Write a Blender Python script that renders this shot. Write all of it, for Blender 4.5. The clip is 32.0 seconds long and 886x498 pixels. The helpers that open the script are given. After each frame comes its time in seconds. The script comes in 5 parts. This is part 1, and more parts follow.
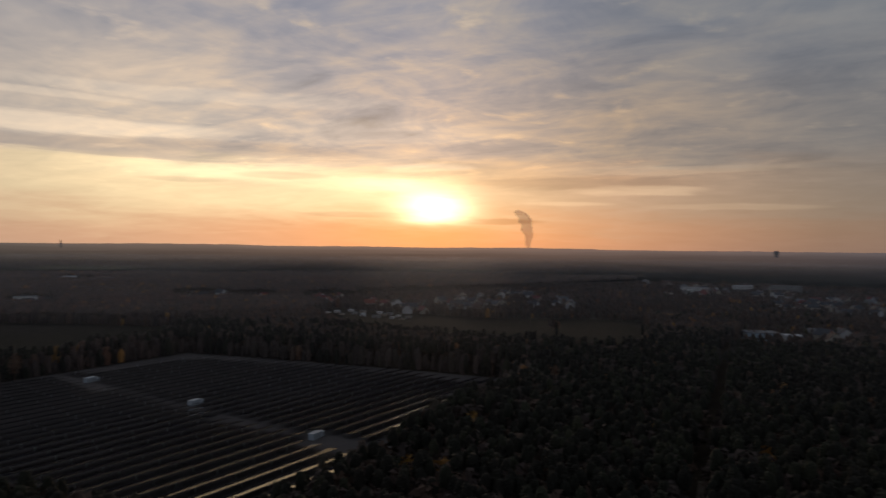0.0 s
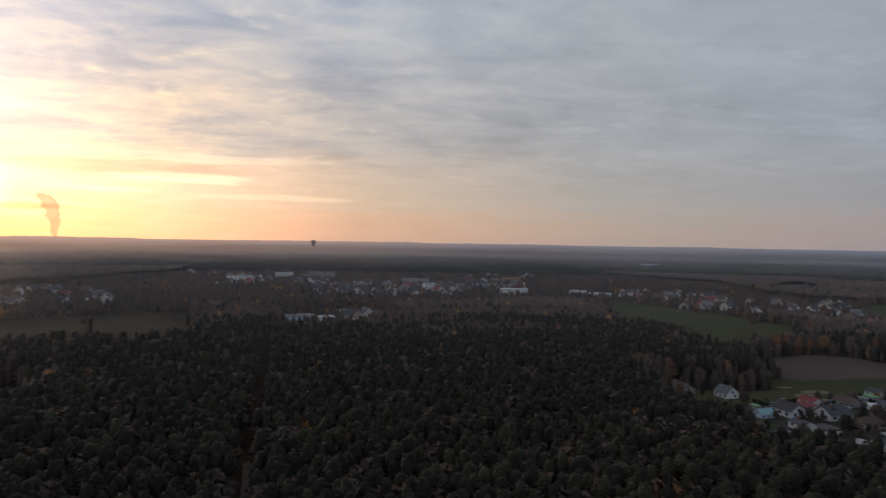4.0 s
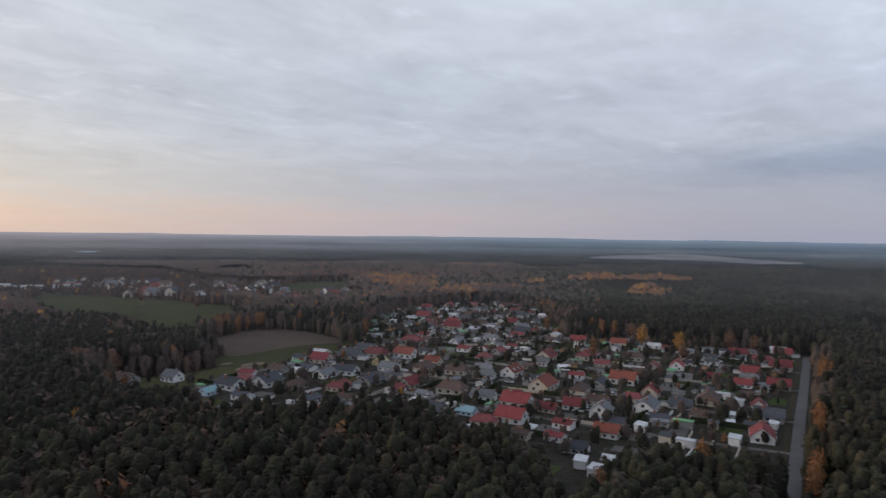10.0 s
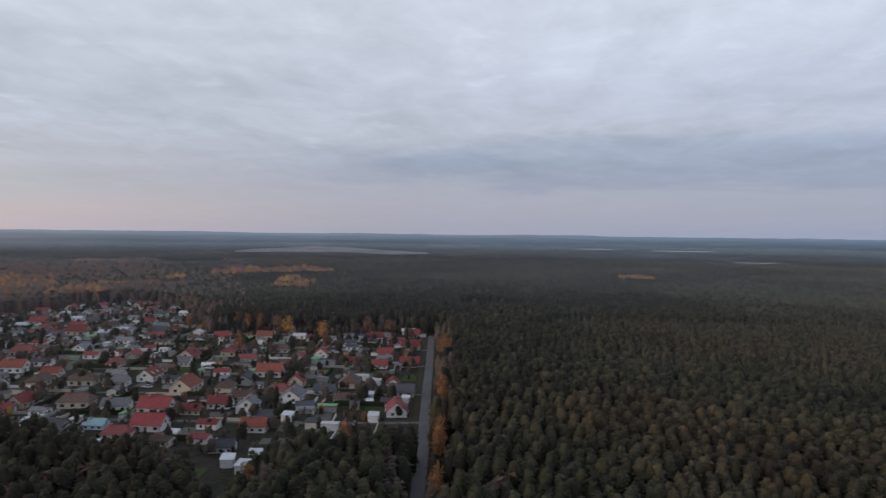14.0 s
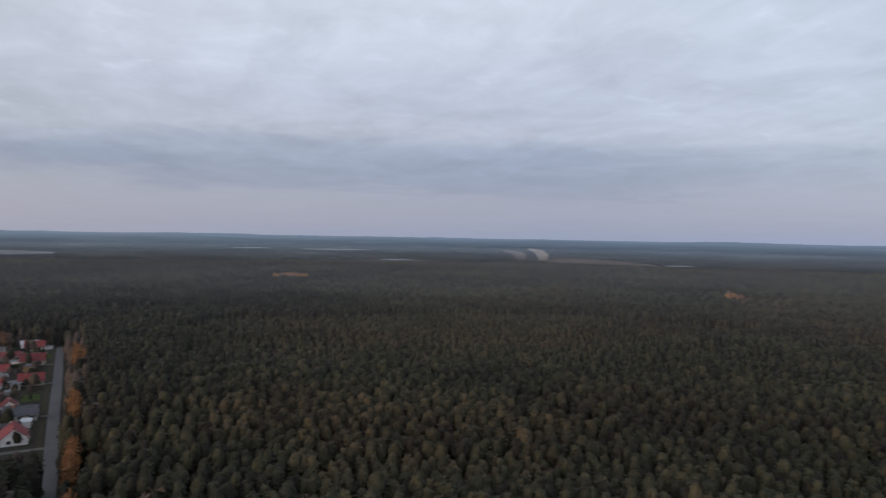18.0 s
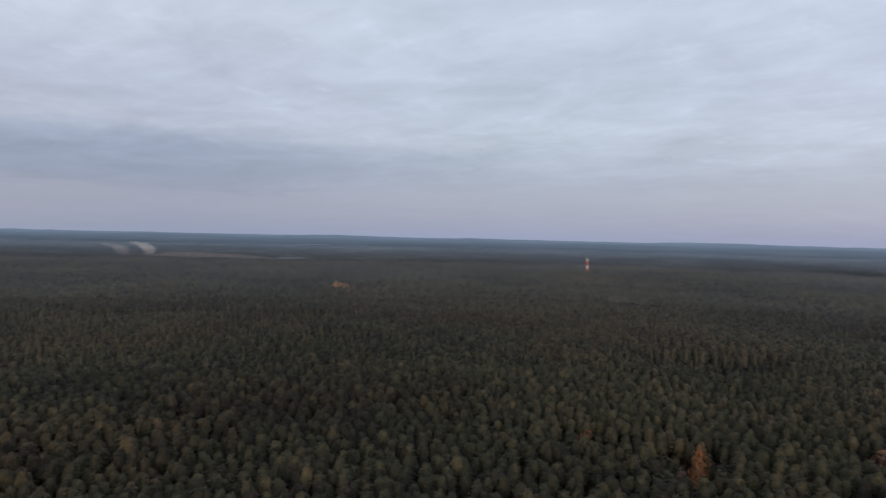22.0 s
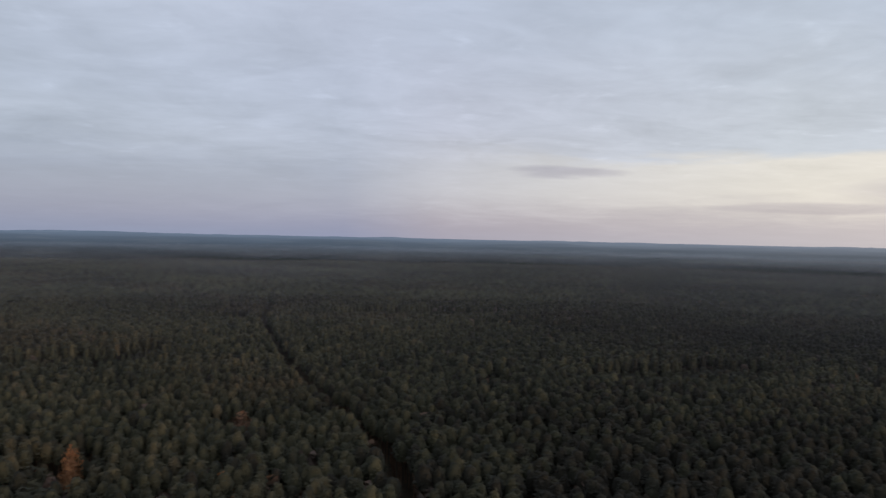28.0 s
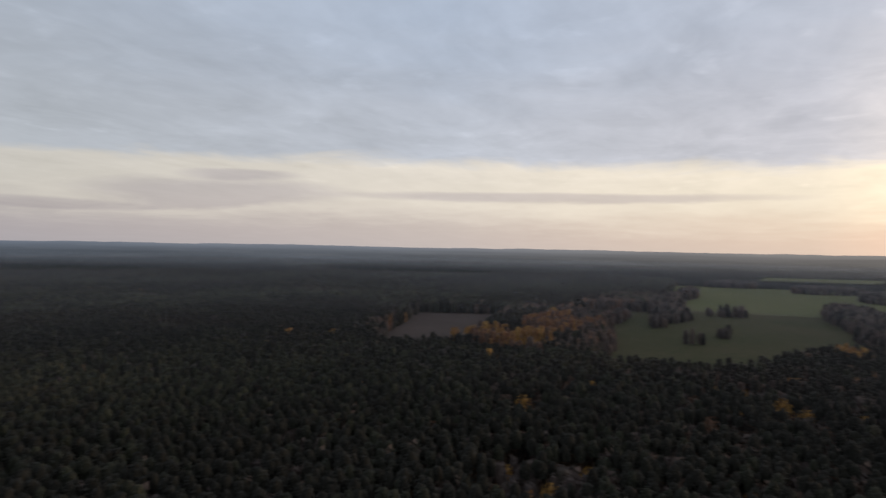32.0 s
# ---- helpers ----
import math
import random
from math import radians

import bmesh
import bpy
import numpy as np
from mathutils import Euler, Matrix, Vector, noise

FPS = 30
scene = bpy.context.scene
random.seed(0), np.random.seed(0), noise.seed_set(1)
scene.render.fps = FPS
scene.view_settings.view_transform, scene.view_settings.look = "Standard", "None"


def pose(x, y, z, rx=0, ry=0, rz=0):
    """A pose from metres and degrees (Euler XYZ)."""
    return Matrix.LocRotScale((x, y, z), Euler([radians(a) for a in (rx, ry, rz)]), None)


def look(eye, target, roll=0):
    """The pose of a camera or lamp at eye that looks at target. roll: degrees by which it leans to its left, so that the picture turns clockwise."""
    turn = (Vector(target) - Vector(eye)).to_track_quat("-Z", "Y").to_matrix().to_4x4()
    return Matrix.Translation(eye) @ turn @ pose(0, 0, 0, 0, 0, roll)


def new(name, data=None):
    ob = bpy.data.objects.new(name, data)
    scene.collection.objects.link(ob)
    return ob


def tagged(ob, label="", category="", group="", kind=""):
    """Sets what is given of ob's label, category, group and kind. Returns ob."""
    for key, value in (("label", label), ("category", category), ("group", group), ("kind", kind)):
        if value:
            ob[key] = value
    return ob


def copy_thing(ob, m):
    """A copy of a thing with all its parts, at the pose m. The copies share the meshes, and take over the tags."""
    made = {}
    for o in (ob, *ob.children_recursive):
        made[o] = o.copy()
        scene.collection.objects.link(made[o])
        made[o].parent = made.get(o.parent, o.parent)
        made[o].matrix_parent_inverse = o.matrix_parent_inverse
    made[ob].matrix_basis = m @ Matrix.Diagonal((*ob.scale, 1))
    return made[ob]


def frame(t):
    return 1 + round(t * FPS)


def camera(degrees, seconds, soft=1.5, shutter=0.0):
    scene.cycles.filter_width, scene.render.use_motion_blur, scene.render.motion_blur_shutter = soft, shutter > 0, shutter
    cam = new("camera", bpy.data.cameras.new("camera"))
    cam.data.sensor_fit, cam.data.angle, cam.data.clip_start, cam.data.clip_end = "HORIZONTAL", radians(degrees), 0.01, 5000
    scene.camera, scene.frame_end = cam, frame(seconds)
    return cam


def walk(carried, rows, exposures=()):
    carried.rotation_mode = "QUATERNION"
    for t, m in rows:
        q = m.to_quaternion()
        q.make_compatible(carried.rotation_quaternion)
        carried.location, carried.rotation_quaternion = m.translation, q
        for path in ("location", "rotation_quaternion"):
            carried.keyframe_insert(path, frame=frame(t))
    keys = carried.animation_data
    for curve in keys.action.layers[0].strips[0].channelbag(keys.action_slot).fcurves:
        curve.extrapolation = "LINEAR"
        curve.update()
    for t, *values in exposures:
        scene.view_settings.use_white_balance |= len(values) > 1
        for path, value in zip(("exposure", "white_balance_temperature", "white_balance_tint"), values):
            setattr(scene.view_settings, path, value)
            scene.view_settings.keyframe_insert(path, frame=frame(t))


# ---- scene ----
# camera: hovers 70 m above the ground and turns on the spot
EYE_Z = 70.0
cam = camera(65.3, 32.0, soft=1.4, shutter=0.5)
# seconds, yaw, pitch, roll
PATH = [
    (0, 29.05, -0.29, -0.73), (0.5, 22.96, -0.35, -0.79), (1, 17.33, -0.38, -0.85), (1.5, 12.10, -0.41, -0.86), (2, 7.60, -0.48, -0.86),
    (2.5, 3.64, -0.53, -0.88), (3, 0.00, -0.55, -0.98), (3.5, -3.65, -0.59, -0.98), (5.5, -18.32, -0.79, -0.91), (6, -21.98, -0.86, -0.93),
    (6.5, -25.61, -0.91, -0.92), (7, -29.29, -0.94, -0.90), (7.5, -32.89, -1.00, -0.90), (8, -36.48, -1.01, -0.90), (8.5, -40.14, -1.05, -0.86),
    (9, -43.78, -1.07, -0.88), (9.5, -47.46, -1.12, -0.85), (10, -51.12, -1.16, -0.78), (10.5, -54.79, -1.22, -0.67), (11, -58.44, -1.28, -0.64),
    (11.5, -62.10, -1.32, -0.67), (12, -65.75, -1.36, -0.68), (12.5, -69.37, -1.38, -0.67), (13, -72.93, -1.40, -0.58), (13.5, -76.45, -1.40, -0.61),
    (14, -79.93, -1.38, -0.66), (14.5, -83.48, -1.38, -0.67), (16.5, -97.09, -1.19, -1.01), (17, -100.50, -1.17, -1.01), (17.5, -103.97, -1.15, -1.07),
    (18, -107.98, -1.11, -1.03), (18.5, -112.50, -1.10, -0.99), (19, -116.78, -1.11, -1.04), (19.5, -120.83, -1.06, -1.13), (20, -125.07, -1.05, -1.16),
    (20.5, -129.24, -1.07, -1.09), (21, -132.44, -1.09, -1.19), (21.5, -135.74, -1.10, -1.21), (22, -139.25, -1.08, -1.28), (22.5, -142.78, -1.08, -1.29),
    (23, -146.42, -1.08, -1.32), (23.5, -150.10, -1.07, -1.38), (24, -153.97, -1.04, -1.42), (24.5, -158.11, -1.03, -1.33), (25, -162.37, -0.99, -1.35),
    (25.5, -166.67, -1.01, -1.34), (27.5, -183.86, -1.06, -1.12), (28, -188.22, -1.02, -1.19), (28.5, -193.26, -0.97, -0.99), (29, -198.35, -0.90, -0.97),
    (29.5, -203.88, -0.82, -1.03), (30, -209.70, -0.77, -1.15), (30.5, -218.50, -0.55, -1.29), (31, -228.62, -0.44, -1.25), (31.5, -238.19, -0.39, -1.27),
    (32, -246.73, -0.26, -1.07),
]
EXPO = [(0, -2.0), (1, -1.75), (2, -1.4), (3, -1.05), (6, -0.3), (9, -0.05), (13, -0.05), (19, -0.1), (23, -0.15),
        (25, -0.2), (28, -0.33), (30, -0.42), (32, -0.70)]
walk(cam, [(t, pose(0, 0, EYE_Z, 90 + p, r, y)) for t, y, p, r in PATH], EXPO)

# ---------------------------------------------------------------- world, sun
SUN_A, SUN_E = 30.0, 2.9          # degrees left of +y, and above the horizon


class Nodes:
    """Short hand for node trees."""

    def __init__(self, tree):
        self.t = tree
        tree.nodes.clear()

    def add(self, kind, **props):
        n = self.t.nodes.new(kind)
        for k, v in props.items():
            if k == "operation":
                n.operation = v
            elif k == "blend":
                n.data_type = "RGBA"
                n.blend_type = v
        return n

    def link(self, a, b):
        self.t.links.new(a, b)

    def put(self, sock, v):
        if isinstance(v, bpy.types.NodeSocket):
            self.link(v, sock)
        elif isinstance(v, (tuple, list)) and len(v) == 3 and sock.type == "RGBA":
            sock.default_value = (*v, 1)
        else:
            sock.default_value = v

    def math(self, op, a, b=0.0, c=0.0):
        n = self.add("ShaderNodeMath", operation=op)
        self.put(n.inputs[0], a), self.put(n.inputs[1], b), self.put(n.inputs[2], c)
        return n.outputs[0]

    def vmath(self, op, a, b=(0, 0, 0)):
        n = self.add("ShaderNodeVectorMath", operation=op)
        self.put(n.inputs[0], a), self.put(n.inputs[1], b)
        return n.outputs[0]

    def combine(self, x, y, z=0.0):
        n = self.add("ShaderNodeCombineXYZ")
        for i, v in enumerate((x, y, z)):
            self.put(n.inputs[i], v)
        return n.outputs[0]

    def noise(self, vec, scale, detail=3.0, rough=0.5, distort=0.0):
        n = self.add("ShaderNodeTexNoise")
        self.link(vec, n.inputs["Vector"])
        n.inputs["Scale"].default_value = scale
        n.inputs["Detail"].default_value = detail
        n.inputs["Roughness"].default_value = rough
        n.inputs["Distortion"].default_value = distort
        return n.outputs["Fac"]

    def span(self, v, a, b, lo=0.0, hi=1.0, smooth=True):
        n = self.add("ShaderNodeMapRange")
        n.interpolation_type = "SMOOTHSTEP" if smooth else "LINEAR"
        n.clamp = True
        self.put(n.inputs[0], v)
        for i, q in enumerate((a, b, lo, hi)):
            n.inputs[1 + i].default_value = q
        return n.outputs[0]

    def ramp(self, fac, stops):
        n = self.add("ShaderNodeValToRGB")
        e = n.color_ramp.elements
        while len(e) < len(stops):
            e.new(0.5)
        for k, (p, *c) in zip(e, stops):
            k.position = p
            k.color = (*c, 1)
        self.put(n.inputs[0], fac)
        return n.outputs[0]

    def mix(self, fac, a, b, blend="MIX"):
        n = self.add("ShaderNodeMix", blend=blend)
        self.put(n.inputs[0], fac), self.put(n.inputs[6], a), self.put(n.inputs[7], b)
        return n.outputs[2]


def build_world():
    world = bpy.data.worlds.new("evening_sky")
    scene.world = world
    world.use_nodes = True
    n = Nodes(world.node_tree)
    tc = n.add("ShaderNodeTexCoord")
    d = tc.outputs["Generated"]
    sep = n.add("ShaderNodeSeparateXYZ")
    n.link(d, sep.inputs[0])
    dx, dy, dz = sep.outputs
    az = n.math("ARCTAN2", n.math("MULTIPLY", dx, -1.0), dy)
    u = n.math("MULTIPLY_ADD", az, 1 / (2 * math.pi), 0.5)
    a_deg = n.math("MULTIPLY", az, 180 / math.pi)
    el = n.math("MULTIPLY", n.math("ARCSINE", dz), 180 / math.pi)
    up = n.math("ADD", n.math("MAXIMUM", dz, 0.0), 0.11)
    plane = n.combine(n.math("DIVIDE", dx, up), n.math("DIVIDE", dy, up), 0.0)
    # the deck: broad sheets, soft billows, rolls across the wind, and small bright tufts
    turn = n.add("ShaderNodeMapping")
    turn.inputs["Rotation"].default_value = (0, 0, radians(-62))
    turn.inputs["Scale"].default_value = (0.8, 1.9, 1)
    n.link(plane, turn.inputs["Vector"])
    broad = n.noise(plane, 0.55, 5, 0.5, 0.4)
    billow = n.noise(plane, 1.9, 10, 0.62, 0.5)
    rolls = n.noise(turn.outputs[0], 3.4, 5, 0.5, 0.6)
    tufts = n.noise(plane, 4.2, 6, 0.55, 0.3)
    low = n.combine(n.math("MULTIPLY", dx, 3.0), n.math("MULTIPLY", dy, 3.0), n.math("MULTIPLY", el, 0.42))
    streak = n.noise(low, 1.0, 8, 0.58, 0.5)
    wob = n.math("ADD", n.math("MULTIPLY_ADD", streak, 4.4, -2.2), n.math("MULTIPLY_ADD", billow, 1.8, -0.9))
    el2 = n.math("ADD", el, wob)
    # colour by bearing at four heights (a third of the true value)
    at = [-180, -146, -117, -73, -45, -20, 0, 15, 30, 50, 85, 113, 145, 172, 180]

    def bearing(cols):
        return n.ramp(u, [(a / 360 + 0.5, *(v / 3 for v in c)) for a, c in zip(at, cols)])

    horizon = bearing([(0.348, 0.395, 0.551), (0.32, 0.39, 0.541), (0.296, 0.361, 0.5), (0.369, 0.39, 0.48), (0.52, 0.47, 0.5),
                      (0.68, 0.55, 0.48), (1, 0.66, 0.5), (1.95, 1.05, 0.68), (2.6, 1.1, 0.62), (2.7, 1.55, 0.95),
                      (1.2, 0.95, 0.76), (0.91, 0.8, 0.74), (0.66, 0.62, 0.64), (0.47, 0.46, 0.55), (0.348, 0.395, 0.551)])
    lower = bearing([(0.423, 0.468, 0.612), (0.338, 0.4, 0.556), (0.291, 0.346, 0.5), (0.359, 0.39, 0.495), (0.44, 0.455, 0.53),
                      (0.57, 0.55, 0.56), (0.95, 0.72, 0.58), (1.8, 1.2, 0.85), (2.8, 1.95, 1.2), (3.5, 2.65, 1.55),
                      (1.42, 1.24, 1), (1.22, 1.11, 0.97), (0.92, 0.87, 0.8), (0.62, 0.63, 0.72), (0.423, 0.468, 0.612)])
    middle = bearing([(0.544, 0.591, 0.734), (0.495, 0.552, 0.683), (0.45, 0.49, 0.625), (0.485, 0.52, 0.62), (0.5, 0.54, 0.63),
                      (0.56, 0.57, 0.62), (0.7, 0.66, 0.66), (1.22, 1, 0.84), (2.25, 1.78, 1.45), (2.5, 2.05, 1.6),
                      (0.9, 0.88, 0.95), (0.8, 0.84, 0.94), (0.66, 0.7, 0.77), (0.624, 0.65, 0.785), (0.544, 0.591, 0.734)])
    upper = bearing([(0.594, 0.64, 0.775), (0.564, 0.621, 0.745), (0.61, 0.66, 0.76), (0.6, 0.64, 0.73), (0.6, 0.64, 0.71),
                      (0.61, 0.64, 0.69), (0.68, 0.73, 0.81), (0.82, 0.85, 0.91), (1.32, 1.28, 1.32), (1.32, 1.26, 1.3),
                      (0.78, 0.82, 0.93), (0.72, 0.82, 0.99), (0.61, 0.67, 0.77), (0.594, 0.65, 0.785), (0.594, 0.64, 0.775)])
    c = n.mix(n.span(el2, 0.6, 3.8), horizon, lower)
    crisp = n.ramp(u, [(.02, 0, 0, 0), (.49, 0, 0, 0), (.53, 1, 1, 1), (.93, 1, 1, 1), (.99, 0, 0, 0)])       # the deck has an edge only in the west
    c = n.mix(n.math("ADD", n.math("MULTIPLY", n.span(el2, 5.9, 7.3), crisp), n.math("MULTIPLY", n.span(el2, 3.6, 9.4), n.math("SUBTRACT", 1.0, crisp))), c, middle)
    c = n.mix(n.span(el2, 8.5, 19.0), c, upper)
    c = n.mix(n.span(el, 24.0, 50.0), c, n.mix(1.0, c, (0.72, 0.72, 0.72), "MULTIPLY"))     # unseen sky overhead dimmed to lower the light on the land
    near_sun = n.math("SUBTRACT", a_deg, SUN_A)
    contrast = n.math("EXPONENT", n.math("MULTIPLY", n.math("MULTIPLY", near_sun, near_sun), -1 / 1300))
    # relief of the deck
    relief = n.math("ADD", n.math("MULTIPLY_ADD", broad, 0.36, -0.18), n.math("MULTIPLY_ADD", billow, 0.56, -0.28))
    relief = n.math("ADD", relief, n.math("MULTIPLY_ADD", rolls, 0.24, -0.12))
    relief = n.math("ADD", relief, n.span(tufts, 0.56, 0.80, 0.0, 0.16))
    relief = n.math("MULTIPLY", relief, n.span(el, 2.0, 9.0, 0.2, 1.0))
    relief = n.math("MULTIPLY", relief, n.math("MULTIPLY_ADD", contrast, 1.7, 0.85))
    gain = n.math("MAXIMUM", n.math("ADD", relief, 0.985), 0.3)
    c = n.mix(1.0, c, n.combine(gain, gain, gain), "MULTIPLY")
    # lit edges are warm and hollows cool where the low sun rakes the deck
    warm = n.mix(n.span(relief, -0.30, 0.34), (0.84, 0.94, 1.14), (1.16, 1.0, 0.80))
    c = n.mix(n.math("MULTIPLY", contrast, n.span(el, 3.0, 8.0)), c, n.mix(1.0, c, warm, "MULTIPLY"))

    def bank(a0, e0, wa, we, k=1.0, ragged=1.0):
        """How thick a long, low cloud is at this bearing and height: 0 to k, with ragged ends."""
        p = n.math("DIVIDE", n.math("SUBTRACT", a_deg, a0), wa)
        q = n.math("DIVIDE", n.math("SUBTRACT", n.math("MULTIPLY_ADD", n.math("SUBTRACT", streak, 0.5), ragged * we * 5, el), e0), we)
        r = n.math("ADD", n.math("MULTIPLY", p, p), n.math("MULTIPLY", q, q))
        r = n.math("MULTIPLY_ADD", n.math("SUBTRACT", streak, 0.5), -3.0 * ragged, r)
        return n.span(r, 0.25, 1.7, k, 0.0)

    # blue-grey bank in the east, thin grey bars in the clear strip of the west and before the sun
    shade = {(0.80, 0.845, 0.91): [(-104, 5.6, 34, 2.3, 1.0, .5), (-80.6, 5.5, 7, .9, .6, .6)],
             (0.76, 0.75, 0.82): [(131, 3.9, 9.5, 1.0, 1.0, .6), (129.5, 5.3, 4.5, .42, 1.0, .6), (104, 4.0, 17, .42, 1.0, .5), (162, 5.4, 4.5, .5, 1.0, .6), (144, 2.6, 7, .42, .8, .6)],
             (0.62, 0.60, 0.64): [(42.2, 5.5, 3.4, .34, 1.0, .6), (36.7, 2.45, 3.8, .25, .7, .6), (24.6, 2.05, 3.6, .22, .9, .6), (49.5, 4.85, 3.2, .22, .6, .6), (18, 5.2, 9, .55, .6, .8), (51, 7.3, 15, .75, .55, .8)]}
    for tone, banks in shade.items():
        for b in banks:
            c = n.mix(bank(*b), c, n.mix(1.0, c, tone, "MULTIPLY"))
    # the veiled sun
    def glow(wa, we, e0, k, a0=0.0):
        p = n.math("DIVIDE", n.math("SUBTRACT", near_sun, a0), wa)
        q = n.math("DIVIDE", n.math("SUBTRACT", n.math("MULTIPLY_ADD", n.math("SUBTRACT", streak, 0.5), 3.0, el), e0), we)
        r = n.math("ADD", n.math("MULTIPLY", p, p), n.math("MULTIPLY", q, q))
        return n.math("MULTIPLY", n.math("EXPONENT", n.math("MULTIPLY", r, -1.0)), k)

    def tinted(v, tone):
        return n.mix(1.0, tone, n.combine(v, v, v), "MULTIPLY")

    veil = n.span(el, 1.2, 2.1)             # the haze that cuts the glow off at its foot
    lit = tinted(n.math("MULTIPLY", glow(2.6, 1.2, 3.1, 7.0, -0.2), veil), (1.0, 0.84, 0.54))
    for wa, we, e0, k, a0 in ((4.4, 0.8, 5.0, 2.6, 3.0), (11.0, 1.0, 5.7, 1.7, 15.0), (12.0, 1.6, 3.6, 0.7, 6.0)):
        lit = n.mix(1.0, lit, tinted(n.math("MULTIPLY", glow(wa, we, e0, k, a0), veil), (1.0, 0.80, 0.48)), "ADD")
    # thin cloud lit from below on both sides of the sun
    for b in ((30.2, 6.4, 3.4, .32, .9, 1.0), (13.3, 4.6, 4.6, .34, .6, 1.0), (19, 3.45, 3.6, .22, .5, 1.0), (11.3, 6.2, 9, .34, .3, 1.0), (6.6, 3.3, 5.5, .24, .25, 1.0),
              (57.2, 8.7, 10, .55, .9, .8), (59.7, 10.5, 6, .3, .5, .7), (48.7, 11.4, 15, .5, .45, .7), (34, 9.0, 10, 1.0, .35, 1.0)):
        lit = n.mix(1.0, lit, tinted(bank(*b), (1.0, 0.74, 0.44)), "ADD")
    back = n.add("ShaderNodeBackground")
    n.link(n.mix(1.0, n.mix(1.0, c, (2.98, 3.0, 3.08), "MULTIPLY"), lit, "ADD"), back.inputs[0])
    # clear air behind the cloud
    sky = n.add("ShaderNodeTexSky")
    sky.sky_type = "NISHITA"
    sky.sun_disc = False
    sky.sun_elevation, sky.sun_rotation = radians(SUN_E), radians(-SUN_A)
    air = n.add("ShaderNodeBackground")
    n.link(sky.outputs[0], air.inputs[0])
    air.inputs[1].default_value = 0.04
    both, out = n.add("ShaderNodeAddShader"), n.add("ShaderNodeOutputWorld")
    n.link(back.outputs[0], both.inputs[0]), n.link(air.outputs[0], both.inputs[1])
    n.link(both.outputs[0], out.inputs[0])


build_world()
sun = new("sun", bpy.data.lights.new("sun", "SUN"))
sun.data.energy, sun.data.angle, sun.data.color = 1.3, radians(12), (1.0, 0.74, 0.52)
sa, se = radians(SUN_A), radians(SUN_E + 2)
sun.matrix_world = look((0, 0, 200), (200 * math.sin(sa), -200 * math.cos(sa), 200 - 200 * math.tan(se)))

# ---------------------------------------------------------------- materials
MATS = {}


def surface(name, c1, c2, scale=1.0, rough=0.85, bump=0.0, metal=0.0, fine=8.0, by_object=0.0, local=False):
    """A rough surface: two colours by broad and fine noise, with relief; by_object varies the value from thing to thing."""
    m = bpy.data.materials.new(name)
    m.use_nodes = True
    n = Nodes(m.node_tree)
    b, out = n.add("ShaderNodeBsdfPrincipled"), n.add("ShaderNodeOutputMaterial")
    n.link(b.outputs[0], out.inputs[0])
    pos = n.add("ShaderNodeTexCoord").outputs["Object"] if local else n.add("ShaderNodeNewGeometry").outputs["Position"]
    broad, small = n.noise(pos, scale, 4, 0.6), n.noise(pos, scale * fine, 3, 0.6)
    f = n.span(n.math("MULTIPLY_ADD", small, 0.45, n.math("MULTIPLY", broad, 0.55)), 0.32, 0.68)
    c = n.mix(f, c1, c2)
    if by_object:
        r = n.add("ShaderNodeObjectInfo").outputs["Random"]
        v = n.math("MULTIPLY_ADD", r, 2 * by_object, 1 - by_object)
        c = n.mix(1.0, c, n.combine(v, v, v), "MULTIPLY")
    n.put(b.inputs["Base Color"], c)
    b.inputs["Roughness"].default_value = rough
    b.inputs["Metallic"].default_value = metal
    b.inputs["Specular IOR Level"].default_value = 0.3 if rough < 0.95 else 0.03
    if bump:
        k = n.add("ShaderNodeBump")
        k.inputs["Strength"].default_value = bump
        k.inputs["Distance"].default_value = 0.3 / scale / fine
        n.link(small, k.inputs["Height"])
        n.link(k.outputs[0], b.inputs["Normal"])
    MATS[name] = m
    return m


def foliage(name, stops, spread=0.35, size=0.9):
    """Foliage: the kind and hue come from each tree's own tint, with stands of lighter and darker growth."""
    m = bpy.data.materials.new(name)
    m.use_nodes = True
    n = Nodes(m.node_tree)
    b, out = n.add("ShaderNodeBsdfPrincipled"), n.add("ShaderNodeOutputMaterial")
    n.link(b.outputs[0], out.inputs[0])
    at = n.add("ShaderNodeAttribute")
    at.attribute_name = "tint"
    pos = n.add("ShaderNodeNewGeometry").outputs["Position"]
    c = n.ramp(at.outputs["Fac"], stops)
    v = n.math("ADD", n.math("MULTIPLY_ADD", n.noise(pos, 0.012, 4, 0.6), 2 * spread, 1 - spread),
               n.math("MULTIPLY_ADD", n.noise(pos, size, 3, 0.7), 0.8, -0.40))
    v = n.math("MAXIMUM", v, 0.25)
    c = n.mix(1.0, c, n.combine(v, v, v), "MULTIPLY")
    c = n.mix(n.span(n.noise(pos, 0.007, 4, 0.65), 0.48, 0.70, 0.0, 0.5), c, n.mix(1.0, c, (1.22, .90, .88), "MULTIPLY"))      # stands with dead bracken and rust
    n.put(b.inputs["Base Color"], c)
    b.inputs["Roughness"].default_value = 0.9
    b.inputs["Specular IOR Level"].default_value = 0.15
    MATS[name] = m
    return m


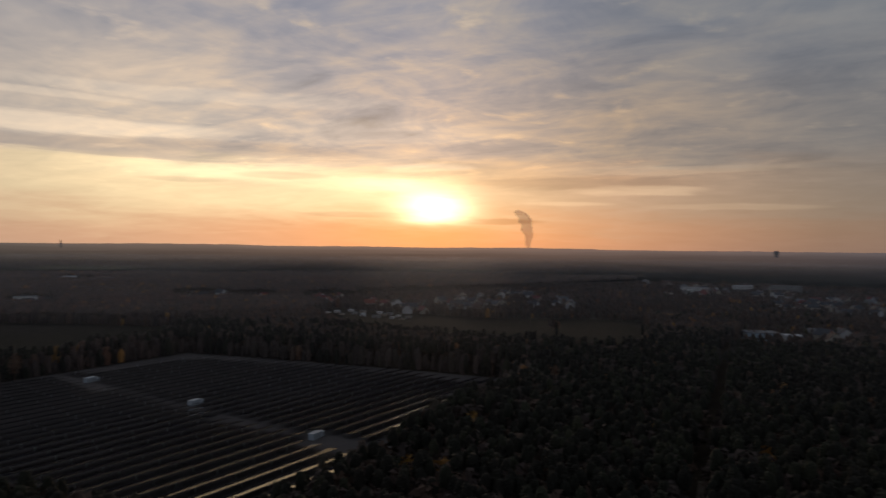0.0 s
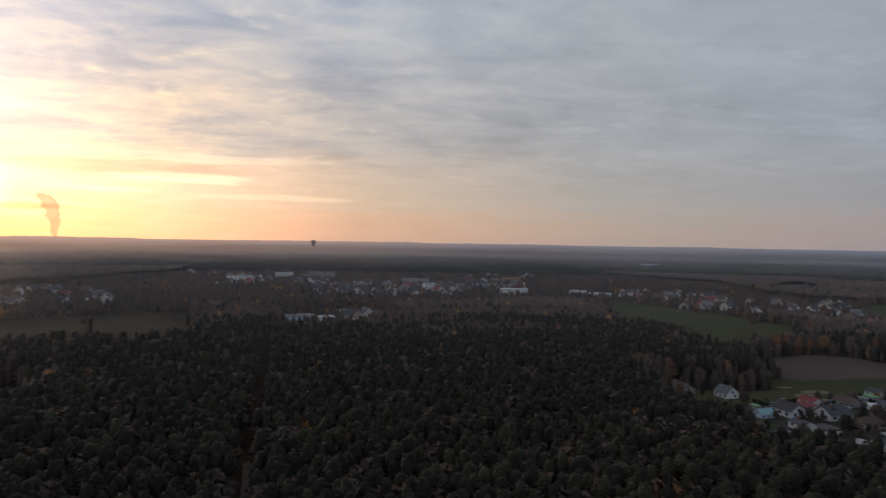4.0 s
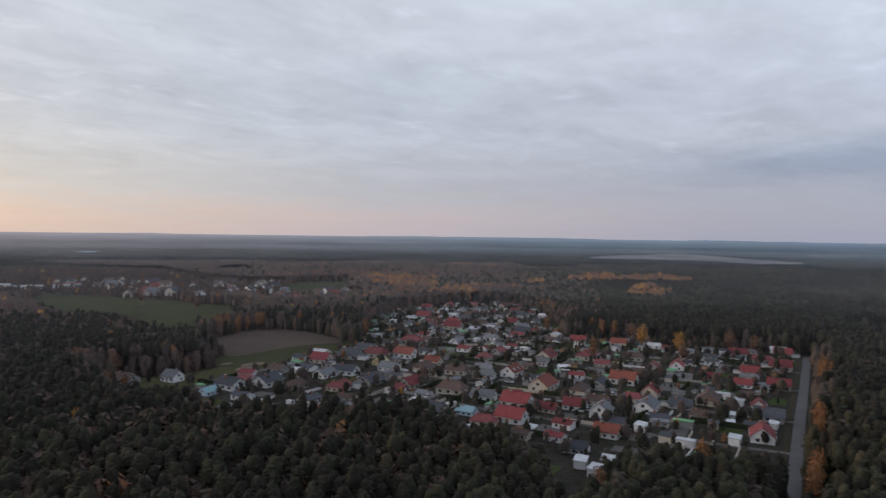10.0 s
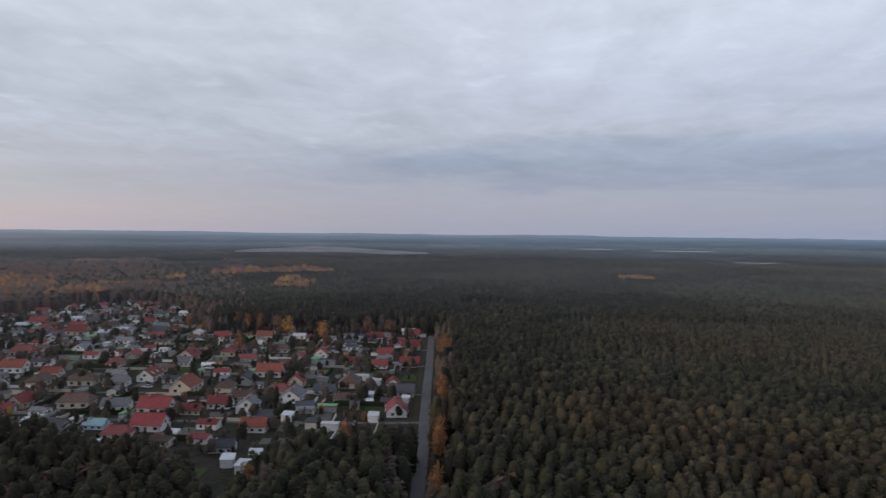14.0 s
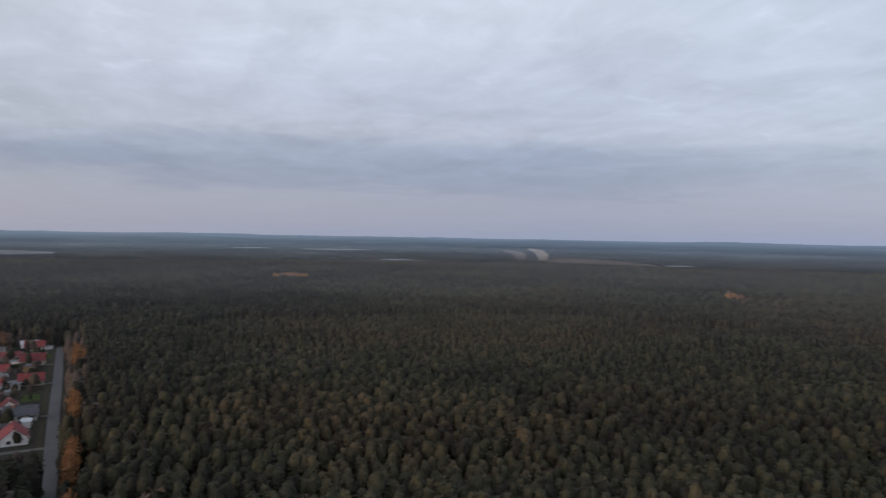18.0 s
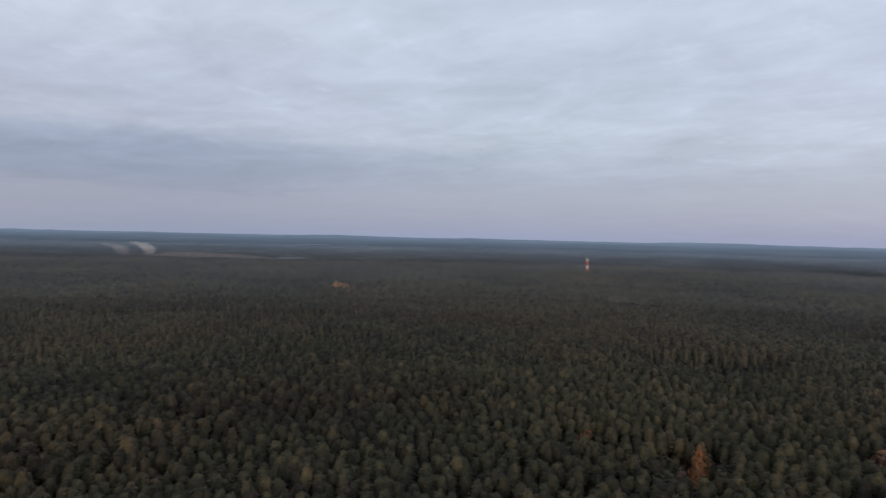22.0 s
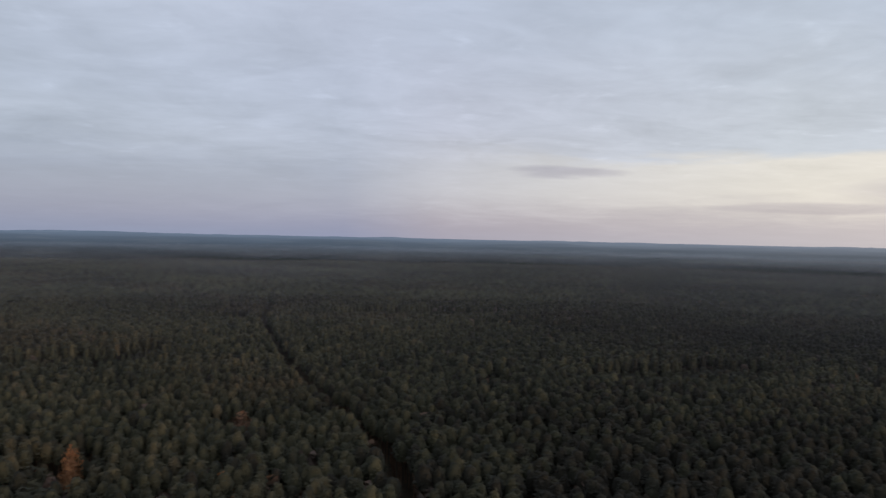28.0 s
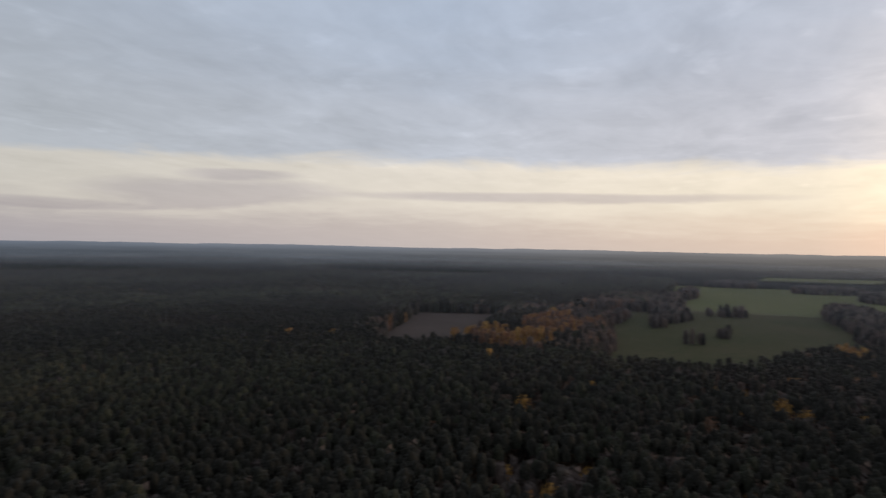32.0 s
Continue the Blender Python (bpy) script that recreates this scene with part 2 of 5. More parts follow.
# tint: 0 to 0.55 pine (its low end also holds painted shade), 0.6 to 0.8 bare or brown broadleaf, 0.85 to 1 autumn
# colour
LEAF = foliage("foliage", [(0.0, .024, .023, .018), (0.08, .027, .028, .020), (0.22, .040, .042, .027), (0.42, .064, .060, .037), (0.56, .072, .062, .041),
                           (0.62, .066, .053, .048), (0.72, .092, .069, .058), (0.80, .115, .076, .055), (0.87, .16, .082, .047),
                           (0.94, .25, .13, .045), (1.0, .33, .19, .052)])
BARK = surface("bark", (.10, .065, .045), (.19, .11, .07), 1.5, 0.9, 0.4, local=True)
FLOOR = surface("forest_floor", (.040, .029, .022), (.062, .050, .034), 0.05, 0.95, 0.3)
GRASS = surface("meadow", (.036, .044, .021), (.060, .062, .031), 0.015, 0.95, 0.2, fine=30)
DRY = surface("dry_grass", (.040, .037, .027), (.062, .055, .040), 0.02, 0.95, 0.2, fine=25)
EARTH = surface("ploughed_earth", (.075, .058, .050), (.10, .078, .066), 0.02, 0.95, 0.3, fine=30)
FALLOW = surface("fallow_field", (.019, .018, .012), (.034, .029, .022), 0.012, 0.95, 0.2, fine=12)
DULL_GRASS = surface("dull_grass", (.050, .058, .026), (.082, .074, .042), 0.009, 0.95, 0.2, fine=20)
PALE_GRASS = surface("pale_grass", (.10, .118, .050), (.135, .137, .066), 0.008, 0.95, 0.2, fine=20)
YARD = surface("garden_ground", (.022, .025, .016), (.062, .056, .050), 0.09, 0.95, 0.2, fine=9)
LAWN = surface("lawn", (.035, .052, .018), (.058, .072, .026), 0.12, 0.95, 0.2, by_object=0.25)
HEDGE = surface("hedge_leaf", (.018, .024, .013), (.034, .040, .022), 0.5, 0.95, 0.6, by_object=0.25)
TUSSOCK = surface("tussock_grass", (.080, .074, .074), (.125, .112, .108), 0.03, 0.95, 0.3, fine=25)
WET = surface("wet_field", (.035, .04, .04), (.16, .165, .165), 0.005, 0.7, 0.1, fine=6)
PIT_SOIL = surface("pit_soil", (.065, .052, .043), (.125, .10, .08), 0.01, 0.95, 0.2)
SAND = surface("sand", (.13, .105, .085), (.20, .165, .13), 0.05, 0.95, 0.2)
ASPHALT = surface("asphalt", (.075, .074, .080), (.105, .104, .108), 0.15, 0.8, 0.2)
PAVE = surface("paving", (.075, .072, .068), (.115, .11, .106), 0.3, 0.85, 0.2)
WATER = surface("water", (.02, .03, .04), (.03, .04, .05), 0.02, 0.08, 0.0)
WALLS = {
    "cream": surface("render_cream", (.40, .36, .30), (.50, .45, .38), 0.4, 0.9, 0.15, local=True, by_object=0.12),
    "white": surface("render_white", (.52, .52, .52), (.66, .66, .65), 0.4, 0.9, 0.15, local=True, by_object=0.12),
    "grey": surface("render_grey", (.22, .215, .21), (.32, .31, .30), 0.4, 0.9, 0.15, local=True, by_object=0.15),
    "yellow": surface("render_yellow", (.40, .33, .18), (.48, .40, .23), 0.4, 0.9, 0.15, local=True),
    "ochre": surface("render_ochre", (.34, .20, .10), (.40, .25, .14), 0.4, 0.9, 0.15, local=True),
    "blue": surface("render_pale_blue", (.40, .50, .60), (.50, .60, .68), 0.4, 0.9, 0.15, local=True),
}
ROOFS = {
    "R": surface("roof_red", (.125, .026, .030), (.185, .042, .044), 0.7, 0.75, 0.5, local=True, by_object=0.25),
    "O": surface("roof_orange", (.14, .042, .032), (.20, .064, .045), 0.7, 0.8, 0.5, local=True, by_object=0.2),
    "M": surface("roof_maroon", (.115, .034, .038), (.18, .058, .058), 0.7, 0.8, 0.5, local=True, by_object=0.25),
    "B": surface("roof_brown", (.060, .042, .037), (.10, .068, .058), 0.7, 0.85, 0.5, local=True, by_object=0.25),
    "D": surface("roof_dark", (.040, .045, .056), (.068, .073, .086), 0.7, 0.8, 0.5, local=True, by_object=0.25),
    "G": surface("roof_grey", (.10, .108, .12), (.165, .175, .19), 0.5, 0.85, 0.3, local=True, by_object=0.25),
    "W": surface("roof_white", (.42, .45, .48), (.55, .57, .60), 0.4, 0.7, 0.15, local=True, by_object=0.15),
    "E": surface("roof_green", (.10, .27, .13), (.14, .34, .17), 0.5, 0.7, 0.2, local=True),
    "T": surface("roof_teal", (.17, .29, .33), (.24, .38, .42), 0.5, 0.7, 0.2, local=True),
    "Y": surface("roof_straw", (.34, .30, .18), (.42, .37, .24), 0.5, 0.85, 0.3, local=True),
}
BRICK = surface("chimney_brick", (.20, .085, .06), (.28, .13, .09), 2.0, 0.9, 0.3, local=True)
FRAME = surface("window_frame_white", (.45, .45, .44), (.55, .55, .54), 1.0, 0.6, local=True)
GLASS = surface("window_glass", (.02, .024, .03), (.035, .04, .05), 0.5, 0.08, local=True)
WOOD = surface("door_wood", (.13, .075, .045), (.19, .11, .065), 1.5, 0.7, 0.2, local=True)
METAL = surface("galvanised_steel", (.38, .40, .42), (.48, .50, .52), 1.0, 0.45, 0.05, metal=0.8, local=True)
PANEL = surface("solar_glass", (.009, .009, .016), (.015, .015, .024), 0.6, 0.12, local=True)
PANEL_BACK = surface("panel_back", (.035, .035, .04), (.05, .05, .055), 0.6, 0.7, local=True)
CABIN = surface("cabin_paint", (.40, .45, .50), (.50, .54, .58), 0.5, 0.6, 0.05, local=True)
CARS = [surface("car_" + k, c, tuple(v * 1.1 for v in c), 0.6, 0.25, local=True) for k, c in
        (("white", (.66, .66, .66)), ("silver", (.38, .39, .41)), ("dark", (.03, .035, .045)), ("red", (.30, .03, .03)))]
TYRE = surface("tyre", (.02, .02, .02), (.03, .03, .03), 1.0, 0.9, local=True)
MAST_RED = surface("mast_red", (.26, .06, .05), (.32, .08, .065), 0.3, 0.7, local=True)
MAST_WHITE = surface("mast_white", (.30, .295, .29), (.37, .365, .36), 0.3, 0.7, local=True)
CONCRETE = surface("concrete", (.24, .24, .25), (.32, .32, .33), 0.1, 0.9, local=True)

# ---------------------------------------------------------------- mesh helpers
rng = np.random.default_rng(7)


def fast_mesh(name, verts, tris, tint=None, smooth=False):
    me = bpy.data.meshes.new(name)
    verts, tris = np.asarray(verts, np.float32), np.asarray(tris, np.int32)
    me.vertices.add(len(verts))
    me.vertices.foreach_set("co", verts.ravel())
    k = tris.shape[1]
    me.loops.add(tris.size)
    me.loops.foreach_set("vertex_index", tris.ravel())
    me.polygons.add(len(tris))
    me.polygons.foreach_set("loop_start", np.arange(0, tris.size, k, dtype=np.int32))
    if smooth:
        me.polygons.foreach_set("use_smooth", np.ones(len(tris), bool))
    me.update(calc_edges=True)
    if tint is not None:
        me.attributes.new("tint", "FLOAT", "POINT").data.foreach_set("value", np.asarray(tint, np.float32))
    return me


def part(name, bm, material, parent=None, label=""):
    """Links a bmesh (or a ready mesh) as one object under its thing."""
    if isinstance(bm, bpy.types.Mesh):
        me = bm
    else:
        me = bpy.data.meshes.new(name)
        bm.to_mesh(me)
        bm.free()
    if material is not None and not me.materials:
        me.materials.append(material)
    ob = new(name, me)
    if parent is not None:
        ob.parent = parent
    if label:
        tagged(ob, label)
    return ob


def box(sx, sy, sz, x=0, y=0, z=0, bm=None, bevel=0.0):
    """A box that stands on z."""
    bm = bm or bmesh.new()
    r = bmesh.ops.create_cube(bm, size=1, matrix=Matrix.LocRotScale((x, y, z + sz / 2), None, (sx, sy, sz)))
    if bevel:
        bmesh.ops.bevel(bm, geom=list({e for v in r["verts"] for e in v.link_edges}), offset=bevel, segments=1, affect="EDGES")
    return bm


def cylinder(r1, r2, h, x=0, y=0, z=0, n=10, bm=None):
    bm = bm or bmesh.new()
    bmesh.ops.create_cone(bm, cap_ends=True, segments=n, radius1=r1, radius2=r2, depth=h, matrix=Matrix.Translation((x, y, z + h / 2)))
    return bm


def inside(poly, x, y):
    """Which of the points lie in the polygon."""
    hit = np.zeros(np.shape(x), bool)
    for (x0, y0), (x1, y1) in zip(poly, poly[1:] + poly[:1]):
        if y0 != y1:
            hit ^= ((y0 > y) != (y1 > y)) & (x < (x1 - x0) * (y - y0) / (y1 - y0) + x0)
    return hit


def near_line(line, x, y, width):
    """Which of the points lie within width of the line."""
    hit = np.zeros(np.shape(x), bool)
    for (x0, y0), (x1, y1) in zip(line, line[1:]):
        dx, dy = x1 - x0, y1 - y0
        s = np.clip(((x - x0) * dx + (y - y0) * dy) / (dx * dx + dy * dy), 0, 1)
        hit |= np.hypot(x - x0 - s * dx, y - y0 - s * dy) < width
    return hit


def wave(x, y, size, seed=0):
    """Smooth noise of about -1 to 1 over the plan."""
    r = np.random.default_rng(seed)
    v = 0
    for _ in range(7):
        a, p, k = r.uniform(0, 2 * np.pi), r.uniform(0, 2 * np.pi), r.uniform(0.6, 1.7)
        v = v + np.sin((x * np.cos(a) + y * np.sin(a)) * k * 2 * np.pi / size + p)
    return v / 3.2


# ---------------------------------------------------------------- plan
VILLAGE = [(198, 45), (200, 60), (194, 72), (190, 83), (168, 82), (150, 74), (148, 80), (158, 89), (168, 100), (175, 114), (174, 130), (186, 154), (182, 170),
           (162, 180), (144, 199), (134, 208), (136, 232), (165, 285), (205, 290), (250, 300), (300, 312), (345, 345), (400, 395),
           (480, 440), (560, 430), (605, 390), (560, 335), (470, 262), (425, 235), (425, 205), (450, 200), (440, 150), (462, 110),
           (462, 86), (300, 56)]
SOLAR = [(-352, 120), (-352, 305), (-250, 322), (-150, 336), (-130, 300), (-130, 240), (-122, 183), (-118, 114), (-200, 92)]
PLOUGHED = [(229, 371), (240, 390), (264, 404), (295, 414), (317, 404), (322, 382), (312, 329), (281, 336), (254, 335), (229, 333), (226, 346)]
PASTURE = [(311, 327), (281, 337), (254, 336), (229, 334), (226, 342), (215, 334), (206, 318), (207, 291), (250, 299), (300, 311)]
MEADOW = [(313, 813), (329, 761), (348, 726), (363, 661), (377, 646), (373, 605), (385, 560), (380, 540), (322, 462), (292, 442), (264, 434), (242, 404),
          (230, 385), (228, 420), (236, 453), (230, 492), (216, 510), (226, 560), (231, 617), (262, 720)]
ACRE = [(-480, 612), (-412, 592), (-266, 608), (-210, 650), (-150, 665), (-118, 560), (-108, 440), (-120, 418), (-190, 405), (-248, 425), (-340, 452), (-415, 505)]
GREEN_SOUTH = [(-640, 300), (-541, 362), (-452, 392), (-380, 300), (-388, 262), (-378, 212), (-500, 140)]
STUBBLE = [(-655, -307), (-682, -237), (-600, -200), (-515, -190), (-440, -172), (-402, -173), (-385, -201), (-470, -250)]
WEST_FIELD = [(-1500, -120), (-1500, 10), (-1480, 240), (-900, 240), (-520, 110), (-497, 75), (-499, 54), (-452, 22), (-412, 7), (-386, -15), (-377, -54),
              (-392, -75), (-483, -78), (-549, -90), (-620, -120), (-700, -150), (-782, -160), (-800, -90), (-1034, -90)]
COPSES = [((-735, -60), 48, 17), ((-660, -68), 22, 8), ((-880, -78), 130, 16), ((-600, -11), 8, 6), ((-1330, 136), 40, 56), ((-1430, -16), 22, 46), ((-790, -12), 6, 20), ((-547, -30), 3, 7),
          ((-800, 108), 150, 26), ((-620, 98), 46, 14), ((-600, -116), 60, 14), ((-640, -140), 50, 12), ((-690, -108), 50, 9), ((-1150, 190), 60, 30), ((-1100, -70), 90, 14)]
ROAD = [(456, 88), (352, 69), (290, 58), (247, 50), (215, 44), (191, 40), (120, 27), (40, 12)]
RIDE = [(-61, 524), (-44, 366), (-36, 272), (-32, 220), (-28, 187), (-20, 120)]
TRACK = [(143, -700), (60, -611), (53, -478), (34, -374), (14, -289), (0, -235), (-10, -198), (-16, -166), (-18, -110)]
GLADES = [((133, -590), 3, 70)]
CLEARING = [(127, 262), (137, 254), (149, 249), (161, 233), (168, 284), (212, 289), (214, 303), (205, 314), (180, 310), (165, 318), (150, 318), (143, 305), (140, 280)]
LOW_STANDS = [((118, -322), 27, 20), ((96, -350), 10, 18), ((78, -490), 17, 22), ((-128, -278), 26, 15), ((-172, -290), 22, 14), ((-64, -272), 6, 16), ((560, 60), 40, 26),
              ((300, -560), 60, 40), ((-388, -128), 22, 34), ((-545, -134), 14, 24), ((640, -330), 50, 40), ((-60, -520), 70, 26)]
YOUNG = [(451, 23), (496, -2), (492, -133), (470, -265), (360, -337), (286, -108), (317, 18)]
TOWN = [(-60, 470), (-20, 470), (30, 560), (45, 700), (185, 715), (250, 690), (300, 815), (345, 700), (420, 600), (520, 570),
        (620, 650), (560, 850), (640, 1150), (500, 1450), (100, 1650), (-300, 1500), (-420, 1100), (-560, 780), (-500, 625),
        (-412, 596), (-266, 612), (-150, 668), (-60, 620)]
LAKES = [((2480, -400), 46, 118), ((2610, -110), 44, 75), ((1510, -385), 14, 46), ((1240, -930), 14, 36), ((2480, -2010), 40, 120)]
PIT = [(1764, -902), (1690, -975), (1500, -975), (1330, -945), (1265, -890), (1420, -770), (1500, -735), (1640, -840)]
FAR_FIELDS = [[(1676, 850), (1900, 930), (2420, 900), (2380, 780), (2060, 560), (1900, 384), (1770, 350), (1690, 430), (1800, 600)], [(-1939, -693), (-1850, -500), (-1900, -490), (-2010, -700)],
              [(-1500, 900), (-1350, 1050), (-1250, 900), (-1380, 800)], [(1150, 700), (1300, 860), (1420, 800), (1250, 640)],
              [(480, 640), (640, 780), (700, 740), (560, 600)], [(-1492, 30), (-1492, 235), (-1690, 275), (-1660, 50)]]
# x, y, half width across the view, half depth along it, houses
TOWN_CLUSTERS = [
    (-733, 428, 14, 30, 3), (-1096, 728, 43, 18, 5), (-671, 602, 24, 60, 7), (-614, 630, 14, 30, 3), (-534, 674, 18, 50, 4), (-446, 662, 16, 40, 4), (-392, 650, 18, 60, 6),
    (-372, 750, 42, 85, 12), (-358, 705, 26, 55, 7), (-378, 914, 28, 70, 8), (-295, 808, 22, 80, 7), (-260, 1378, 57, 110, 10), (-172, 1180, 36, 110, 11), (-80, 1239, 38, 150, 14),
    (-28, 976, 26, 75, 8), (30, 1012, 34, 110, 11), (77, 1714, 56, 150, 9), (122, 1027, 44, 85, 13), (228, 1228, 32, 170, 11), (246, 1050, 26, 90, 8), (390, 922, 18, 38, 4),
    (-196, 1200, 42, 150, 8), (-20, 946, 34, 66, 9), (50, 920, 42, 60, 11), (129, 960, 34, 86, 10), (220, 1108, 30, 120, 8), (352, 1394, 30, 120, 6), (431, 909, 22, 70, 5),
    (400, 735, 26, 60, 8), (481, 738, 28, 130, 12), (510, 688, 28, 110, 11), (517, 576, 24, 30, 4), (958, 1630, 54, 90, 4), (718, 1042, 16, 60, 3), (463, 577, 28, 50, 6),
    (430, 850, 40, 42, 7), (10, 617, 20, 30, 6),
]
OPEN = [VILLAGE, CLEARING, SOLAR, PLOUGHED, PASTURE, MEADOW, ACRE, GREEN_SOUTH, STUBBLE, WEST_FIELD, PIT, *FAR_FIELDS]


AUTUMN_AT = {
    0: [(261, 46), (267, 47), (273, 48), (207, 37), (200, 36), (193, 35), (169, 31), (163, 30), (366, 64), (376, 65), (384, 67), (371, 61), (195, 63), (159, 77), (434, 210),
        (98, -179), (67, -186), (64, -176), (66, -181), (581, -502), (556, -499), (270, 411), (280, 417), (286, 413), (293, 412), (301, 412), (331, 402), (336, 384), (336, 371), (328, 330),
        (308, 416), (275, 424), (358, 178), (439, 256), (448, 224), (438, 203), (470, 205), (-437, -246), (-444, -251), (-497, -259)],
    1: [(66, -171), (-440, -160), (-452, -162), (-458, -172), (-438, -150), (-430, -130), (-424, -118), (-446, -182), (-462, -178), (-446, -171), (-467, -166), (-444, -146), (-425, -124),
        (-431, -115), (-455, -155), (-436, -135), (-350, -116), (-289, 16), (-281, 23), (-282, 41), (-186, -59), (-171, -43), (-190, -37), (-251, -74), (-315, 3), (-105, 212), (-103, 167),
        (417, 174), (410, 148), (564, 326), (708, 145), (-556, -130), (-199, 362), (-385, -242)],
    2: [(-288, -15), (-290, -66), (-260, 27), (-249, -8), (-254, -73), (-167, -56), (-112, 314), (157, 325), (147, 342), (134, 284), (207, 387), (60, 512), (66, 508), (54, 514), (333, 542),
        (332, 636), (443, 129), (447, 115), (382, 136), (-350, 196), (-586, -164), (30, -219), (440, 191), (671, 70), (595, 417), (631, 407), (585, 448)],
}
GOLD = [((-468, -170), 24, 20), ((-446, -130), 24, 13), ((-594, -146), 18, 8), ((-470, 62), 18, 9), ((-369, -270), 5, 5), ((-344, -116), 5, 5)]
PATCHES = [((868, 452), 16, 18), ((884, 428), 16, 20), ((915, 392), 18, 24), ((945, 364), 16, 20), ((745, 310), 14, 16), ((745, 302), 12, 22), ((697, 285), 14, 20), ((876, 414), 12, 22), ((890, 375), 10, 22), ((906, 337), 12, 26), ((781, 474), 10, 14), ((1092, 792), 40, 60), ((926, -92), 10, 22),
           ((919, 361), 16, 16), ((560, 480), 26, 40), ((620, 440), 55, 34), ((620, 560), 30, 50), ((700, 640), 40, 60), ((-545, -125), 75, 30), ((-430, -135), 26, 26), ((564, -490), 8, 8), ((442, 129), 8, 6)]


BROWN = [((-620, -190), 70, 22), ((-690, -150), 60, 18), ((-490, -95), 50, 18), ((-420, -95), 30, 24), ((-437, -246), 14, 12), ((-490, -262), 26, 8), ((-860, -130), 160, 40), ((-540, 120), 60, 30), ((287, 424), 26, 14), ((262, 420), 12, 16), ((236, 372), 10, 12), ((120, 470), 34, 22), ((74, 462), 30, 16), ((30, 520), 50, 36), ((-30, 560), 60, 50), ((-120, 520), 40, 60),
         ((560, 500), 50, 45), ((640, 420), 60, 40), ((820, 640), 120, 110), ((1000, 760), 160, 120), ((700, 760), 110, 90), ((-430, 470), 130, 50), ((-300, 380), 120, 22), ((150, 330), 14, 22)]


def rise(d):
    """The ground lies flat, and swells to low hills at the edge of sight."""
    e = np.interp(d, [2900, 3400, 4100, 4950], [1.382, 1.02, 0.58, 0.22])
    return np.where(d > 2900, np.maximum(EYE_Z - d * np.tan(np.radians(e)), 0), 0.0)


def is_open(x, y):
    v = np.zeros(np.shape(x), bool)
    for p in OPEN:
        v |= inside(p, x, y)
    for (cx, cy), a, b in COPSES:
        v &= ~(((x - cx) / a) ** 2 + ((y - cy) / b) ** 2 < 1)
    for places in AUTUMN_AT.values():
        for cx, cy in places:
            v |= (x - cx) ** 2 + (y - cy) ** 2 < 18
    v |= near_line(ROAD, x, y, np.where(np.hypot(x, y) < 235, 2.8, 4.0)) | near_line(RIDE, x, y, 3.0) | near_line(TRACK, x, y, 2.9)
    for (cx, cy), a, b in GLADES + LAKES:
        v |= ((x - cx) / a) ** 2 + ((y - cy) / b) ** 2 < 1
    return v


def in_town(x, y):
    """Where houses stand loosely among low trees."""
    v = inside(TOWN, x, y)
    for cx, cy, wa, wd, _ in TOWN_CLUSTERS:
        b = math.atan2(cy, cx)
        p, q = (x - cx) * math.cos(b) + (y - cy) * math.sin(b), (y - cy) * math.cos(b) - (x - cx) * math.sin(b)
        v |= (p / (wd + 40)) ** 2 + (q / (wa + 14)) ** 2 < 1
    return v


# ---------------------------------------------------------------- ground
def ring_mesh(name, r0, r1, step_r, step_a, height, smooth=True):
    """A ring of ground from r0 to r1 (or rings at growing steps), with heights by a function of x, y and distance."""
    rs = np.asarray(step_r) if np.ndim(step_r) else np.linspace(r0, r1, int((r1 - r0) / step_r) + 1)
    na = int(360 / step_a)
    a = np.arange(na) * 2 * np.pi / na
    d, t = np.meshgrid(rs, a, indexing="ij")
    x, y = -d * np.sin(t), d * np.cos(t)
    z = height(x, y, d)
    i = np.arange(len(rs) - 1)[:, None] * na + np.arange(na)[None]
    j = np.arange(len(rs) - 1)[:, None] * na + (np.arange(na)[None] + 1) % na
    quads = np.stack([i, j, j + na, i + na], -1).reshape(-1, 4)[:, ::-1]
    return np.stack([x, y, z], -1).reshape(-1, 3), quads, x.ravel(), y.ravel()


v, q, gx, gy = ring_mesh("ground", 0, 0, [0.5, 60, 150, 300, 600, 1000, 1500, 2200, 2600, 2900, 3100, 3400, 3700, 4100, 4500, 4950], 3, lambda x, y, d: rise(d))
bm = bmesh.new()
bm.from_mesh(fast_mesh("ground", v, q))
bmesh.ops.holes_fill(bm, edges=[e for e in bm.edges if e.is_boundary and e.verts[0].co.length < 5], sides=0)
ground = part("ground", bm, FLOOR)
tagged(ground, "dark forest floor of needles, soil and thin grass", "ground", kind="structure")


def sheet(name, outline, material, z, label, category="field", ragged=0.0):
    """A field or yard laid on the ground, with a thin edge."""
    bm = bmesh.new()
    pts = []
    for (x0, y0), (x1, y1) in zip(outline, outline[1:] + outline[:1]):
        for k in range(4):
            f = k / 4
            pts.append((x0 + (x1 - x0) * f + random.uniform(-ragged, ragged), y0 + (y1 - y0) * f + random.uniform(-ragged, ragged)))
    top = [bm.verts.new((x, y, z + float(rise(math.hypot(x, y))))) for x, y in pts]
    f = bm.faces.new(top)
    f.normal_update()
    if f.normal.z < 0:
        f.normal_flip()
    r = bmesh.ops.extrude_face_region(bm, geom=[f])
    bmesh.ops.translate(bm, verts=[g for g in r["geom"] if isinstance(g, bmesh.types.BMVert)], vec=(0, 0, 0.02))
    bmesh.ops.triangulate(bm, faces=bm.faces[:])
    return tagged(part(name, bm, material), label, category, kind="structure")


